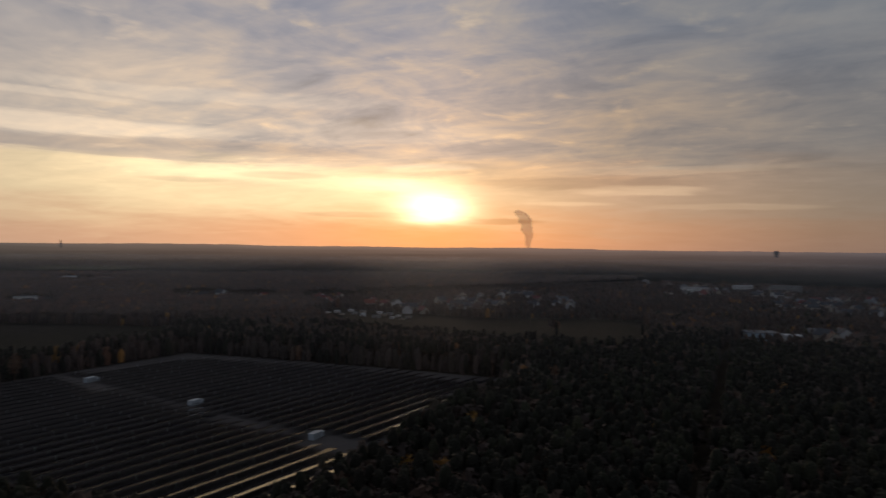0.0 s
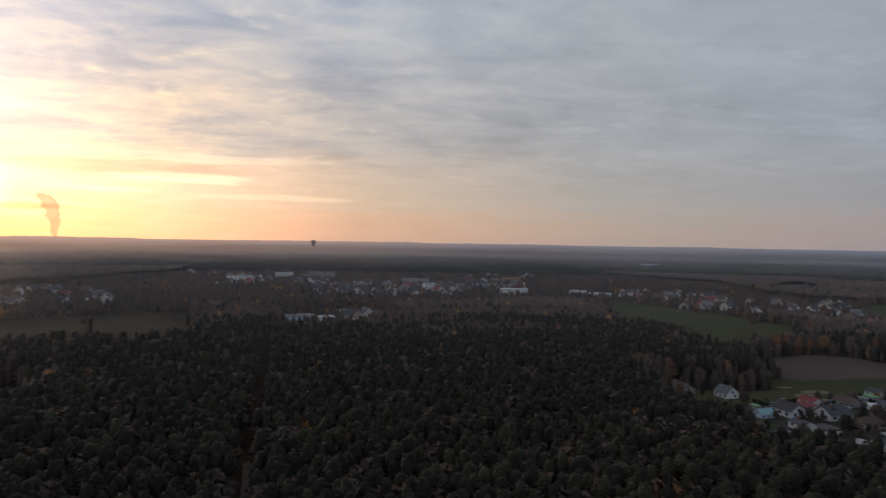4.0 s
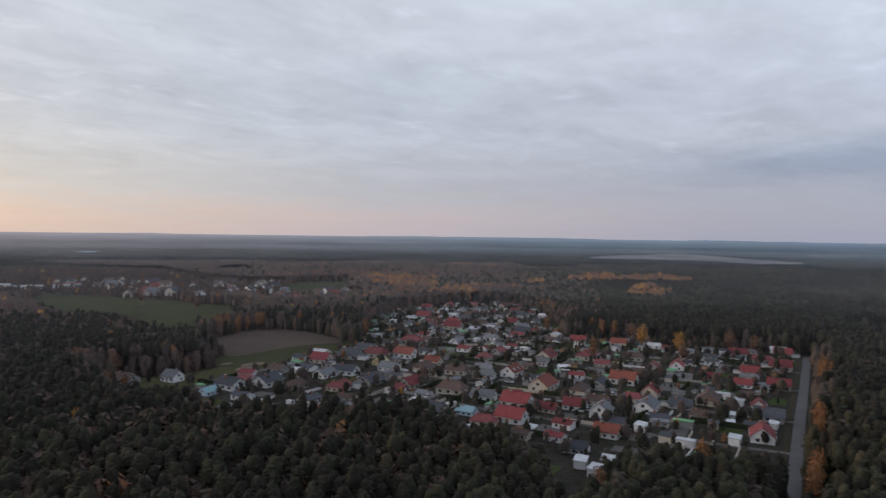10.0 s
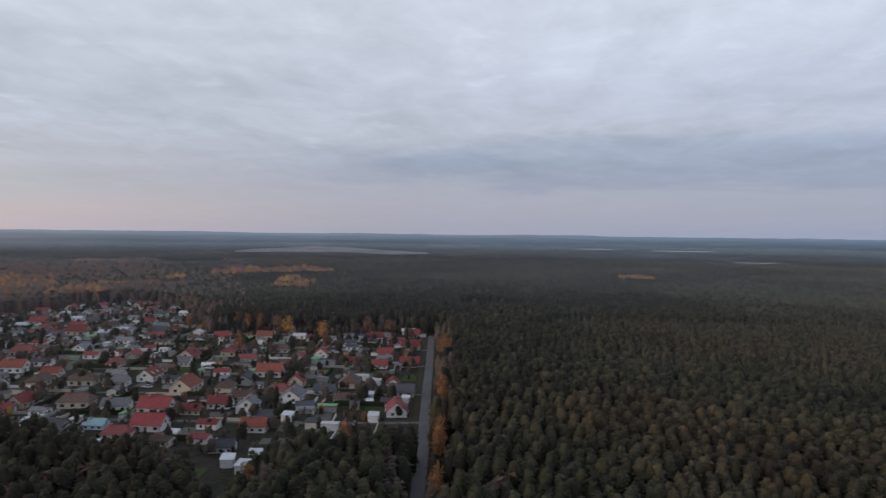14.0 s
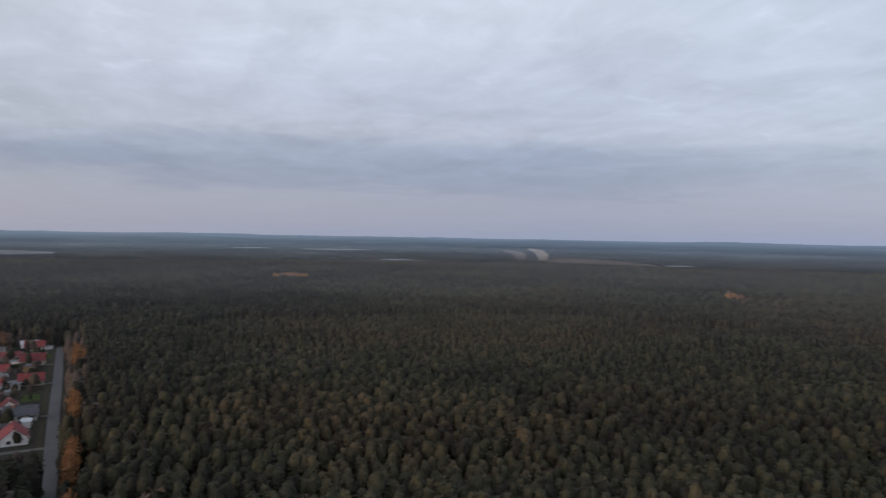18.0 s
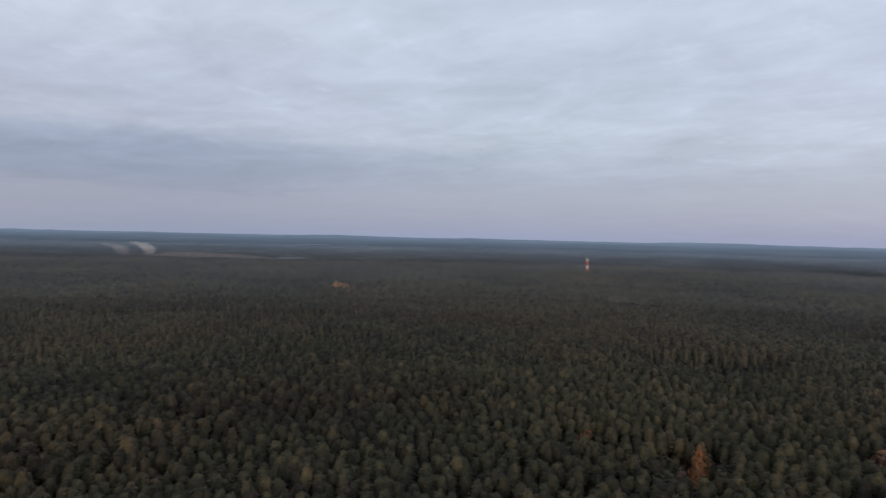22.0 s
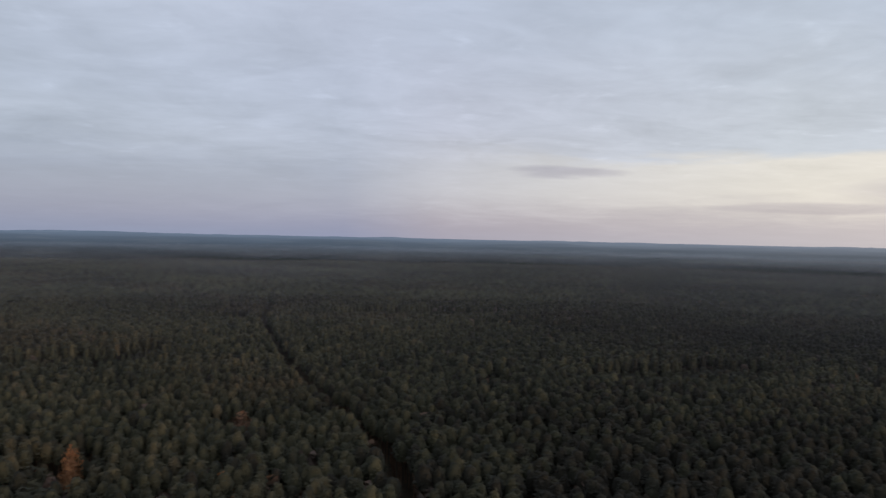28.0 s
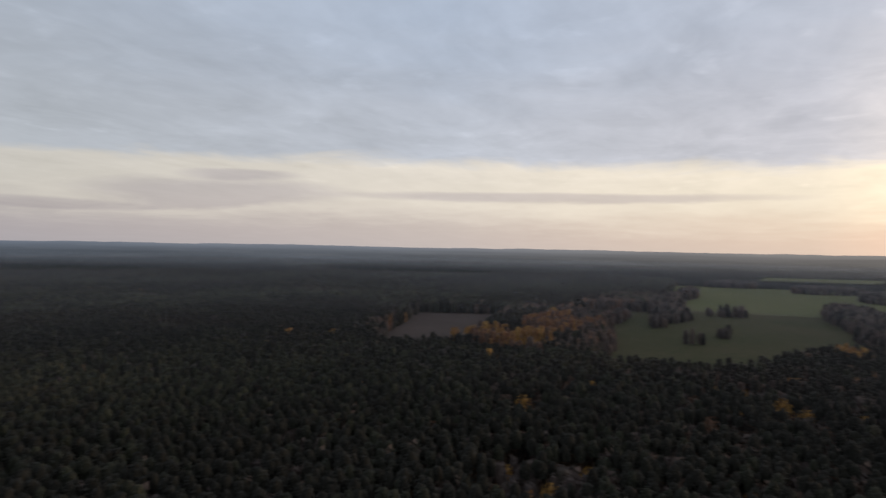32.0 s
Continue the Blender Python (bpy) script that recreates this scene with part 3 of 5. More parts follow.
def band(name, line, width, material, z, label, category):
    """A road or track along a line."""
    bm = bmesh.new()
    prev = None
    pts = []
    for (x0, y0), (x1, y1) in zip(line, line[1:]):
        m = max(1, int(math.hypot(x1 - x0, y1 - y0) / 12))
        pts += [(x0 + (x1 - x0) * k / m, y0 + (y1 - y0) * k / m) for k in range(m)]
    pts.append(line[-1])
    for i, (x, y) in enumerate(pts):
        ax, ay = pts[max(i - 1, 0)]
        bx, by = pts[min(i + 1, len(pts) - 1)]
        k = math.hypot(bx - ax, by - ay)
        nx, ny = -(by - ay) / k * width / 2, (bx - ax) / k * width / 2
        row = [bm.verts.new((x + nx, y + ny, z)), bm.verts.new((x - nx, y - ny, z))]
        if prev:
            bm.faces.new((prev[0], prev[1], row[1], row[0]))
        prev = row
    bmesh.ops.recalc_face_normals(bm, faces=bm.faces[:])
    if sum(f.normal.z for f in bm.faces) < 0:
        bmesh.ops.reverse_faces(bm, faces=bm.faces[:])
    return tagged(part(name, bm, material), label, category, kind="structure")


sheet("garden_ground", VILLAGE, YARD, 0.03, "brown and green garden plots between the houses", "ground", 1.5)
sheet("solar_ground", SOLAR, TUSSOCK, 0.03, "rough dry grass under the solar rows", "ground", 1.5)
sheet("ploughed_field", PLOUGHED, EARTH, 0.03, "bare brown ploughed field beside the village", "field", 1.0)
sheet("pasture", PASTURE, GRASS, 0.04, "green pasture with pale hay spots", "field", 1.0)
sheet("meadow", MEADOW, GRASS, 0.03, "green meadow between wood and town", "field", 2.0)
sheet("clearing_ground", CLEARING, DULL_GRASS, 0.07, "rough grass round two houses in the wood", "ground", 1.5)
sheet("acre", ACRE, FALLOW, 0.03, "dull brown open field before the town", "field", 2.0)
sheet("south_field", GREEN_SOUTH, FALLOW, 0.03, "dark fallow field behind a row of trees", "field", 2.0)
sheet("stubble_field", STUBBLE, EARTH, 0.03, "pale brown stubble field walled in by forest", "field", 1.5)
sheet("west_field", WEST_FIELD, DULL_GRASS, 0.03, "wide dull green field with dark copses", "field", 3.0)
sheet("upper_field", [(-850, -68), (-1440, -116), (-1470, 10), (-1480, 240), (-900, 232), (-848, 150)], PALE_GRASS, 0.08, "lighter green field beyond the track", "field", 2.0)
band("field_track", [(-835, -60), (-846, 10), (-850, 60), (-850, 150)], 3.5, SAND, 0.13, "pale farm track between two fields", "track")
sheet("town_ground", TOWN, YARD, 0.025, "dull ground between the houses of the town", "ground", 3.0)
sheet("sand_pit", PIT, PIT_SOIL, 12.0, "pale sandy pit beyond the forest", "pit", 6.0)
for p, m in zip(FAR_FIELDS, (WET, DRY, GRASS, DRY, GRASS, PALE_GRASS)):
    sheet("far_field", p, m, 13.5 if math.hypot(*p[0]) > 1480 else 0.3, "pale far field among the woods", "field", 8.0)
for (cx, cy), a, b in LAKES:
    bm = bmesh.new()
    bmesh.ops.create_circle(bm, cap_ends=True, segments=28, radius=1, matrix=Matrix.LocRotScale((cx, cy, float(rise(math.hypot(cx, cy))) + 14.0), None, (a, b, 1)))
    for w in bm.verts:
        w.co.x += random.uniform(-0.1, 0.1) * a
        w.co.z = float(rise(math.hypot(cx, cy))) + 14.0
    bmesh.ops.reverse_faces(bm, faces=[f for f in bm.faces if f.normal.z < 0])
    tagged(part("water", bm, WATER), "pale still lake between the woods", "lake", kind="structure")
band("road", ROAD, 4.0, ASPHALT, 0.09, "straight grey asphalt road along the forest edge", "road")
band("forest_track", RIDE[3:], 2.0, SAND, 0.07, "sandy track through the pines", "track")
band("forest_ride", TRACK, 2.2, FLOOR, 0.07, "winding grassy ride through the forest", "track")
for s in (1, -1):
    off = [(x + s * 3.6 * -0.17, y + s * 3.6) for x, y in ROAD[:6]]
    band("verge", off, 1.7, DRY, 0.06, "narrow grass verge beside the road", "verge")
for k, (x0, y0, x1, y1, wdt) in enumerate([(247, 50, 236, 100, 3), (236, 100, 226, 168, 3), (290, 58, 280, 120, 3), (280, 120, 262, 200, 3),
                                          (352, 69, 335, 130, 3), (335, 130, 310, 215, 3), (400, 78, 392, 160, 3), (262, 200, 238, 262, 3), (310, 215, 300, 290, 3),
                                          (226, 168, 215, 245, 3), (392, 160, 370, 250, 3), (370, 250, 440, 400, 3)]):
    band("lane", [(x0, y0), (x1, y1)], wdt, PAVE, 0.07 + 0.004 * k, "narrow paved lane between the gardens", "lane")

# ---------------------------------------------------------------- trees
def leafy(core, tiers, seed, loose=0, loose_at=(0.5, 0.5, 0.3), leaf=0.28):
    """A crown of unit height: a slim dark core and tiers of ragged boughs, each a bent blade that reaches out from the stem."""
    r = np.random.default_rng(seed)
    vs, fs, n = [], [], 0
    if core:
        z0, z1, w, blunt = (*core, 0.35)[:4]
        a = np.arange(5) * 2 * np.pi / 5 + r.uniform(0, 1)
        ring = np.stack([w * np.cos(a), w * np.sin(a), np.full(5, z0 + (z1 - z0) * blunt)], -1) * (1 + r.uniform(-.2, .2, (5, 1)) * [1, 1, 0])
        vs.append(np.concatenate([ring, [(0, 0, z1)], [(0, 0, z0)]]))
        fs.append(np.array([(i, (i + 1) % 5, 5) for i in range(5)] + [((i + 1) % 5, i, 6) for i in range(5)]))
        n = 7
    for z, reach, count, droop, width in tiers:
        a0 = r.uniform(0, 6.3)
        for i in range(count):
            a = a0 + i * 2 * math.pi / count + r.uniform(-.35, .35)
            k = reach * r.uniform(.65, 1.15)
            zz = z + r.uniform(-.02, .02)
            tip = zz - droop * k + r.uniform(-.015, .015)
            sp = width * r.uniform(.8, 1.3)
            vs.append(np.array([(0.15 * k * math.cos(a), 0.15 * k * math.sin(a), zz + .012),
                                (k * math.cos(a - sp), k * math.sin(a - sp), tip), (k * math.cos(a + sp), k * math.sin(a + sp), tip + r.uniform(-.02, .02))]))
            fs.append(np.array([(0, 1, 2)]) + n)
            n += 3
    for _ in range(loose):
        d = r.normal(size=3)
        d /= np.linalg.norm(d)
        p = np.array([0, 0, loose_at[0]]) + d * np.array([loose_at[2], loose_at[2], loose_at[1]]) * r.uniform(.55, 1.05)
        e = r.normal(size=(3, 3)) * loose_at[2] * leaf
        vs.append(p + e)
        fs.append(np.array([(0, 1, 2)]) + n)
        n += 3
    return np.concatenate(vs), np.concatenate(fs)


def dome(z0, z1, w, seed, sides=6, rings=3, sprays=40, size=0.22, lift=-0.30):
    """A crown between two heights: a shaded lumpy heart, and sprays of needles or leaves that stand out from it and droop a little."""
    r = np.random.default_rng(seed + 500)
    vs, fs = [], []
    a0 = r.uniform(0, 6.3)

    def reach(f):
        return w * (0.72 + 0.28 * min(1.0, f * 3.0)) * math.sqrt(max(0.02, 1 - f ** 1.7))

    for i in range(rings):
        f = 0.86 * (i / (rings - 1)) ** 0.8
        a = a0 + np.arange(sides) * 2 * np.pi / sides + 0.5 * i + r.uniform(-.2, .2, sides)
        k = 0.92 * reach(f) * r.uniform(.68, 1.18, sides)
        vs += list(zip(k * np.cos(a), k * np.sin(a), z0 + (z1 - z0) * (f + r.uniform(-.08, .08, sides))))
    n = len(vs)
    vs.append((r.uniform(-.2, .2) * w, r.uniform(-.2, .2) * w, z0 + .95 * (z1 - z0)))
    for i in range(rings - 1):
        for k in range(sides):
            p, q = i * sides + k, i * sides + (k + 1) % sides
            fs += [(p, q, q + sides), (p, q + sides, p + sides)]
    fs += [(n - sides + k, n - sides + (k + 1) % sides, n) for k in range(sides)]
    n += 1
    for m in range(sprays):
        f, a = (m + r.uniform()) / sprays, m * 2.4 + r.uniform(-.4, .4)
        k = reach(f) * r.uniform(.62, .98)
        out = np.array([math.cos(a), math.sin(a), 0])
        side = np.array([-math.sin(a), math.cos(a), r.uniform(-.35, .35)])
        c = out * k + (0, 0, z0 + (z1 - z0) * f)
        d = w * size * r.uniform(.7, 1.4)
        tip = c + (out * r.uniform(.6, 1.2) + np.array([0, 0, lift * r.uniform(.4, 1.8)])) * d
        vs += [tuple(c - side * d - out * d * .3), tuple(c + side * d - out * d * .3), tuple(tip)]
        fs.append((n, n + 1, n + 2))
        n += 3
    return np.array(vs), np.array(fs)


def pine_crown(seed):
    """Scots pine in a close stand: a rounded crown on a bare stem."""
    return dome(0.62, 0.96, 0.150, seed, 6, 3, 44, 0.22)


def broad_crown(seed, n, leaf=0.24):
    """Birch, oak or fruit tree in late autumn: a loose cloud of leaves and twigs round an uneven core."""
    return leafy((0.22, 0.90, 0.13), [(0.85, .13, 4, .3, .5), (0.68, .22, 6, .2, .45), (0.50, .25, 6, .1, .45)], seed, n, (0.58, 0.36, 0.27), leaf)


def cap_crown(seed, n=5):
    """The cap of a tree far off: an uneven cone."""
    r = np.random.default_rng(seed)
    a = np.arange(n) * 2 * np.pi / n + r.uniform(0, 1)
    w = 0.20 * (1 + r.uniform(-0.3, 0.3, n))
    ring = np.stack([w * np.cos(a), w * np.sin(a), 0.68 + r.uniform(-0.08, 0.08, n)], -1)
    v = np.concatenate([ring, [(r.uniform(-.05, .05), r.uniform(-.05, .05), 0.97)]])
    return v, np.array([(i, (i + 1) % n, n) for i in range(n)])


def planted(name, crowns, x, y, h, w, tint, label, category="forest"):
    """One sheet of many trees: each takes one of the crowns, at its own height, width and turn."""
    pick = rng.integers(len(crowns), size=len(x))
    turn = rng.uniform(0, 2 * np.pi, len(x))
    z0 = rise(np.hypot(x, y))
    V, Fc, Tn, n = [], [], [], 0
    for k, (cv, cf) in enumerate(crowns):
        s = np.flatnonzero(pick == k)
        if not len(s):
            continue
        c, sn = np.cos(turn[s])[:, None], np.sin(turn[s])[:, None]
        hw = (h[s] * w[s])[:, None]
        vx = (cv[None, :, 0] * c - cv[None, :, 1] * sn) * hw + x[s][:, None]
        vy = (cv[None, :, 0] * sn + cv[None, :, 1] * c) * hw + y[s][:, None]
        vz = cv[None, :, 2] * h[s][:, None] + z0[s][:, None]
        V.append(np.stack([vx, vy, vz], -1).reshape(-1, 3))
        Fc.append((cf[None] + (np.arange(len(s)) * len(cv))[:, None, None]).reshape(-1, 3) + n)
        Tn.append(np.repeat(tint[s], len(cv)))
        n += len(s) * len(cv)
    me = fast_mesh(name, np.concatenate(V), np.concatenate(Fc), np.concatenate(Tn), True)
    return tagged(part(name, me, LEAF), label, category, kind="stuff")


def spread_points(r0, r1, gap):
    """Points on a shaken grid in the ring from r0 to r1."""
    k = np.arange(-r1, r1, gap)
    x, y = np.meshgrid(k, k)
    x = (x + np.where(np.arange(len(k))[:, None] % 2, gap / 2, 0)).ravel()
    y = y.ravel()
    d = np.hypot(x, y)
    s = (d > r0 - gap) & (d < r1 + gap)
    x, y = x[s] + rng.uniform(-.38, .38, s.sum()) * gap, y[s] + rng.uniform(-.38, .38, s.sum()) * gap
    d = np.hypot(x, y)
    s = (d >= r0) & (d < r1)
    return x[s], y[s]


def stand(x, y):
    """Height and tint of the forest's trees, stand by stand; pine tint also carries painted shade and haze."""
    d, a = np.hypot(x, y), np.degrees(np.arctan2(-x, y))
    h = 15.5 + 1.3 * wave(x, y, 260, 1) + rng.normal(0, 0.8, len(x))
    for (cx, cy), p, q in LOW_STANDS:
        h = np.where(((x - cx) / p) ** 2 + ((y - cy) / q) ** 2 < 1, h * 0.74, h)
    h = np.where(inside(YOUNG, x, y), 13.0 + rng.normal(0, 0.6, len(x)), h)
    # painted shade: pines darker on the backlit bearings, lighter away from the sun
    lit_tint = np.interp(a, [-180, -150, -105, -88, -68, -45, 0, 60, 100, 130, 150, 180], [.22, .27, .20, .10, .04, .02, 0, 0, .02, .02, .08, .22])
    # painted haze: beyond 640 m the pine tint is kept paler
    lit_tint = np.where(d > 640, np.maximum(lit_tint, 0.10), lit_tint)
    tint = np.clip(lit_tint + 0.08 * wave(x, y, 330, 2) + 0.05 * wave(x, y, 70, 5) + rng.normal(0, 0.11, len(x)), 0.0, 0.53)
    # broadleaf share: rich towards the town and the sunset side, thin among the pines
    share = np.interp(a, [-180, -150, -100, -62, -48, -30, 0, 60, 75, 100, 125, 150, 180],
                      [.02, .02, .015, .08, .32, .40, .34, .45, .35, .25, .08, .03, .02])
    share = share + np.where((d > 540) & (a > -64) & (a < 62), 0.6, 0.0) + 0.22 * np.clip(wave(x, y, 420, 3) - 0.45, 0, 1)
    u = rng.uniform(size=len(x))
    broad = u < share
    autumn = broad & (rng.uniform(size=len(x)) < 0.03)
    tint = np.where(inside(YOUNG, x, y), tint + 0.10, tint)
    tint = np.where(broad, rng.uniform(0.60, 0.79, len(x)), tint)
    tint = np.where(autumn, rng.uniform(0.82, 1.0, len(x)), tint)
    for (cx, cy), p, q in PATCHES:
        tint = np.where(((x - cx) / p) ** 2 + ((y - cy) / q) ** 2 < 1, rng.uniform(.78, .94, len(x)), tint)
    for (cx, cy), p, q in PATCHES:
        h = np.where(((x - cx) / p) ** 2 + ((y - cy) / q) ** 2 < 1, h * 1.18, h)
    for (cx, cy), p, q in BROWN:
        k = (((x - cx) / p) ** 2 + ((y - cy) / q) ** 2 < 1) & (rng.uniform(size=len(x)) < .75)
        tint, broad = np.where(k, rng.uniform(.60, .84, len(x)), tint), broad | k
    for (cx, cy), p, q in GOLD:
        tint = np.where(((x - cx) / p) ** 2 + ((y - cy) / q) ** 2 < 1, rng.uniform(.91, 1.0, len(x)), tint)
    for (cx, cy), p, q in COPSES:
        k = ((x - cx) / p) ** 2 + ((y - cy) / q) ** 2 < 1.1
        tint = np.where(k, np.where(u < .7, rng.uniform(.60, .74, len(x)), .02), tint)
    h = np.where(broad, h * 0.88, h)
    return h, tint, broad


PINES = [pine_crown(k) for k in range(8)]
BROADS = [broad_crown(40 + k, 42) for k in range(5)]
PINES_MID = [dome(0.58, 0.96, 0.165, 70 + k, 5, 2, 18, 0.30) for k in range(7)]
BROADS_MID = [dome(0.22, 0.94, 0.26, 80 + k, 5, 3, 30, 0.24) for k in range(5)]
CAPS = [cap_crown(90 + k) for k in range(10)]
EDGE = [dome(0.05, 0.95, 0.27, 110 + k, 6, 3, 34, 0.24) for k in range(6)]


def at_edge(x, y, k=8.0):
    """Trees that stand beside open ground, and so carry boughs down to it."""
    v = np.zeros(len(x), bool)
    for dx, dy in ((k, 0), (-k, 0), (0, k), (0, -k)):
        v |= is_open(x + dx, y + dy)
    return v & ~near_line(TRACK, x, y, 14) & ~near_line(RIDE, x, y, 14)



def tree_template(name, crown, h, w, tint, trunk_r, pos):
    """A tree that is a thing of its own: tapered trunk with limbs, and a crown."""
    e = new(name)
    bm = cylinder(trunk_r, trunk_r * 0.35, h * 0.88, n=7)
    for k in range(6):
        a, z = k * 2.4, h * (0.45 + 0.07 * k)
        m = Matrix.Translation((0, 0, z)) @ pose(0, 0, 0, 0, 58, math.degrees(a)) @ Matrix.Translation((0, 0, h * w * 0.07))
        bmesh.ops.create_cone(bm, cap_ends=True, segments=5, radius1=trunk_r * 0.35, radius2=trunk_r * 0.1, depth=h * w * 0.14, matrix=m)
    part("trunk", bm, BARK, e)
    cv, cf = crown
    part("crown", fast_mesh("crown", cv * np.array([h * w, h * w, h]), cf, np.full(len(cv), tint)), LEAF, e)
    e.matrix_basis = pos
    return e


x, y = spread_points(10, 300, 3.75)
s = ~is_open(x, y) & ~in_town(x, y)
x, y = x[s], y[s]
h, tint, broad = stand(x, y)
a, d = np.degrees(np.arctan2(-x, y)), np.hypot(x, y)
solo = ~broad & (d > 158) & (d < 176) & (a < -98) & (a > -118)
solo[np.flatnonzero(solo)[150:]] = False
seen = (d > 12)
made = []
for i in np.flatnonzero(solo):
    m = pose(x[i], y[i], 0, 0, 0, rng.uniform(0, 360))
    if len(made) < 8:
        made.append(tagged(tree_template("pine_tree", PINES[len(made)], 15.5, 0.85, 0.16 + 0.04 * len(made), 0.17, m),
                           "tall Scots pine with a dull green crown", "tree", "pines at the forest's near edge"))
    else:
        copy_thing(made[i % 8], m)
e = seen & ~solo & (d > 110) & at_edge(x, y, 6.0)
planted("forest_edge", EDGE, x[e], y[e], h[e] * rng.uniform(.5, .92, e.sum()), rng.uniform(0.75, 1.15, e.sum()),
        np.where(wave(x[e], y[e], 70, 41) + rng.normal(0, .2, e.sum()) > .6, rng.uniform(.58, .70, e.sum()), tint[e]), "brown and dark green trees along the forest's edge", "forest edge")
seen = seen & ~e
s = seen & ~solo & ~broad
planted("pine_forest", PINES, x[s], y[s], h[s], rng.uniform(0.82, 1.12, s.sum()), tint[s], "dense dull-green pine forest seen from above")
s = seen & ~solo & broad
planted("broadleaf_trees", BROADS, x[s], y[s], h[s], rng.uniform(0.8, 1.0, s.sum()), tint[s], "half-bare brown broadleaf trees among the pines")
# trunks of the nearest stands
s = seen & ~solo & (d < 260)
tv, tf = [], []
base = np.array([(math.cos(k * 1.571), math.sin(k * 1.571), 0) for k in range(4)])
for i in np.flatnonzero(s):
    o = len(tv) * 8
    tv.append(np.concatenate([base * 0.17 + (x[i], y[i], 0), base * 0.08 + (x[i], y[i], h[i] * 0.8)]))
    tf += [(o + k, o + (k + 1) % 4, o + 4 + (k + 1) % 4, o + 4 + k) for k in range(4)]
tagged(part("pine_trunks", fast_mesh("pine_trunks", np.concatenate(tv), tf), BARK), "slim brown trunks of the pine forest", "tree trunk", kind="stuff")

x, y = spread_points(300, 640, 4.2)
s = ~is_open(x, y) & ~in_town(x, y)
x, y = x[s], y[s]
h, tint, broad = stand(x, y)
e = at_edge(x, y)
planted("forest_edge", EDGE, x[e], y[e], h[e] * rng.uniform(.42, .85, e.sum()), rng.uniform(0.8, 1.25, e.sum()),
        np.where(wave(x[e], y[e], 90, 42) + rng.normal(0, .2, e.sum()) > .05, rng.uniform(.58, .70, e.sum()), tint[e]), "brown and dark green trees along the forest's edge", "forest edge")
broad, s = broad & ~e, ~broad & ~e
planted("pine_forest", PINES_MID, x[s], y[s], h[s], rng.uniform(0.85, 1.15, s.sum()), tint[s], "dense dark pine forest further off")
s = broad
planted("broadleaf_trees", BROADS_MID, x[s], y[s], h[s], rng.uniform(0.8, 1.0, s.sum()), tint[s], "brown and rust broadleaf trees between the pines")

x, y = spread_points(640, 1500, 5.5)
s = ~is_open(x, y) & ~(in_town(x, y) & (rng.uniform(size=len(x)) < 0.32))
x, y = x[s], y[s]
h, tint, broad = stand(x, y)
h = np.where(in_town(x, y), h * rng.uniform(.38, .72, len(x)), h)
e = at_edge(x, y, 9.0) | in_town(x, y)
planted("forest_edge", EDGE, x[e], y[e], h[e] * rng.uniform(.5, .95, e.sum()), rng.uniform(0.9, 1.4, e.sum()), tint[e], "dark and brown trees round far fields and houses", "forest edge")
x, y, h, tint = x[~e], y[~e], h[~e], tint[~e]
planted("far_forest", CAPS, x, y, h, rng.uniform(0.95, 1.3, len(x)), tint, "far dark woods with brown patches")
x, y = spread_points(440, 640, 6.6)
s = in_town(x, y) & ~is_open(x, y) & (rng.uniform(size=len(x)) < 0.55)
h, tint, broad = stand(x[s], y[s])
planted("town_trees", BROADS_MID, x[s], y[s], h * 0.62, rng.uniform(0.9, 1.2, s.sum()), np.maximum(tint, 0.5), "brown half-bare trees between the town's houses", "trees")


def canopy(x, y, d):
    o = is_open(x, y)
    z = 10.5 + 2.0 * wave(x, y, 420, 11) + 1.5 * wave(x, y, 60, 12) + np.random.default_rng(5).normal(0, 1.4, x.shape)
    return rise(d) + np.where(o, 11.0, z) * np.clip((d - 1440) / 11, 0, 1)


v, q, fx, fy = ring_mesh("woods", 1440, 2500, 11, 0.3, canopy)
WOODS = (v, q)


def glowing_haze_land(name):
    """Land at the edge of sight; the glow of evening haze is put into its emission."""
    m = bpy.data.materials.new(name)
    m.use_nodes = True
    n = Nodes(m.node_tree)
    b, out = n.add("ShaderNodeBsdfPrincipled"), n.add("ShaderNodeOutputMaterial")
    n.link(b.outputs[0], out.inputs[0])
    pos = n.add("ShaderNodeNewGeometry").outputs["Position"]
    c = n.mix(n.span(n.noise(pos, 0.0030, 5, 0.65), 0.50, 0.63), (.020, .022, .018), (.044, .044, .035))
    n.put(b.inputs["Base Color"], c)
    b.inputs["Roughness"].default_value = 1.0
    b.inputs["Specular IOR Level"].default_value = 0.0
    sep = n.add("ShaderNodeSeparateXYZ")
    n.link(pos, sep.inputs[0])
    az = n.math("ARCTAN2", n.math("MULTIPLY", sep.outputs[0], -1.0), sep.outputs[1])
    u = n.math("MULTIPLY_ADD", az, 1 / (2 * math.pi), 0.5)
    # colour of the painted haze by bearing, warm towards the sun
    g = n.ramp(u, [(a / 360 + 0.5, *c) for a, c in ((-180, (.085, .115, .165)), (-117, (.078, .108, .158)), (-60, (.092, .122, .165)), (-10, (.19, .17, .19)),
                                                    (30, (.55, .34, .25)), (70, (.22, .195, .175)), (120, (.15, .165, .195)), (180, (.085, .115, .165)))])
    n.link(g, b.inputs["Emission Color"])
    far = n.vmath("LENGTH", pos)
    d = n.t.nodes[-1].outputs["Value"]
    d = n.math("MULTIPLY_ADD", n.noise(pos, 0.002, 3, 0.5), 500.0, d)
    # the land's own emission grows with distance to imitate haze
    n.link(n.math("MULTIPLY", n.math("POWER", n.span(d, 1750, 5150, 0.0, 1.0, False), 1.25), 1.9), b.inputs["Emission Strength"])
    return m


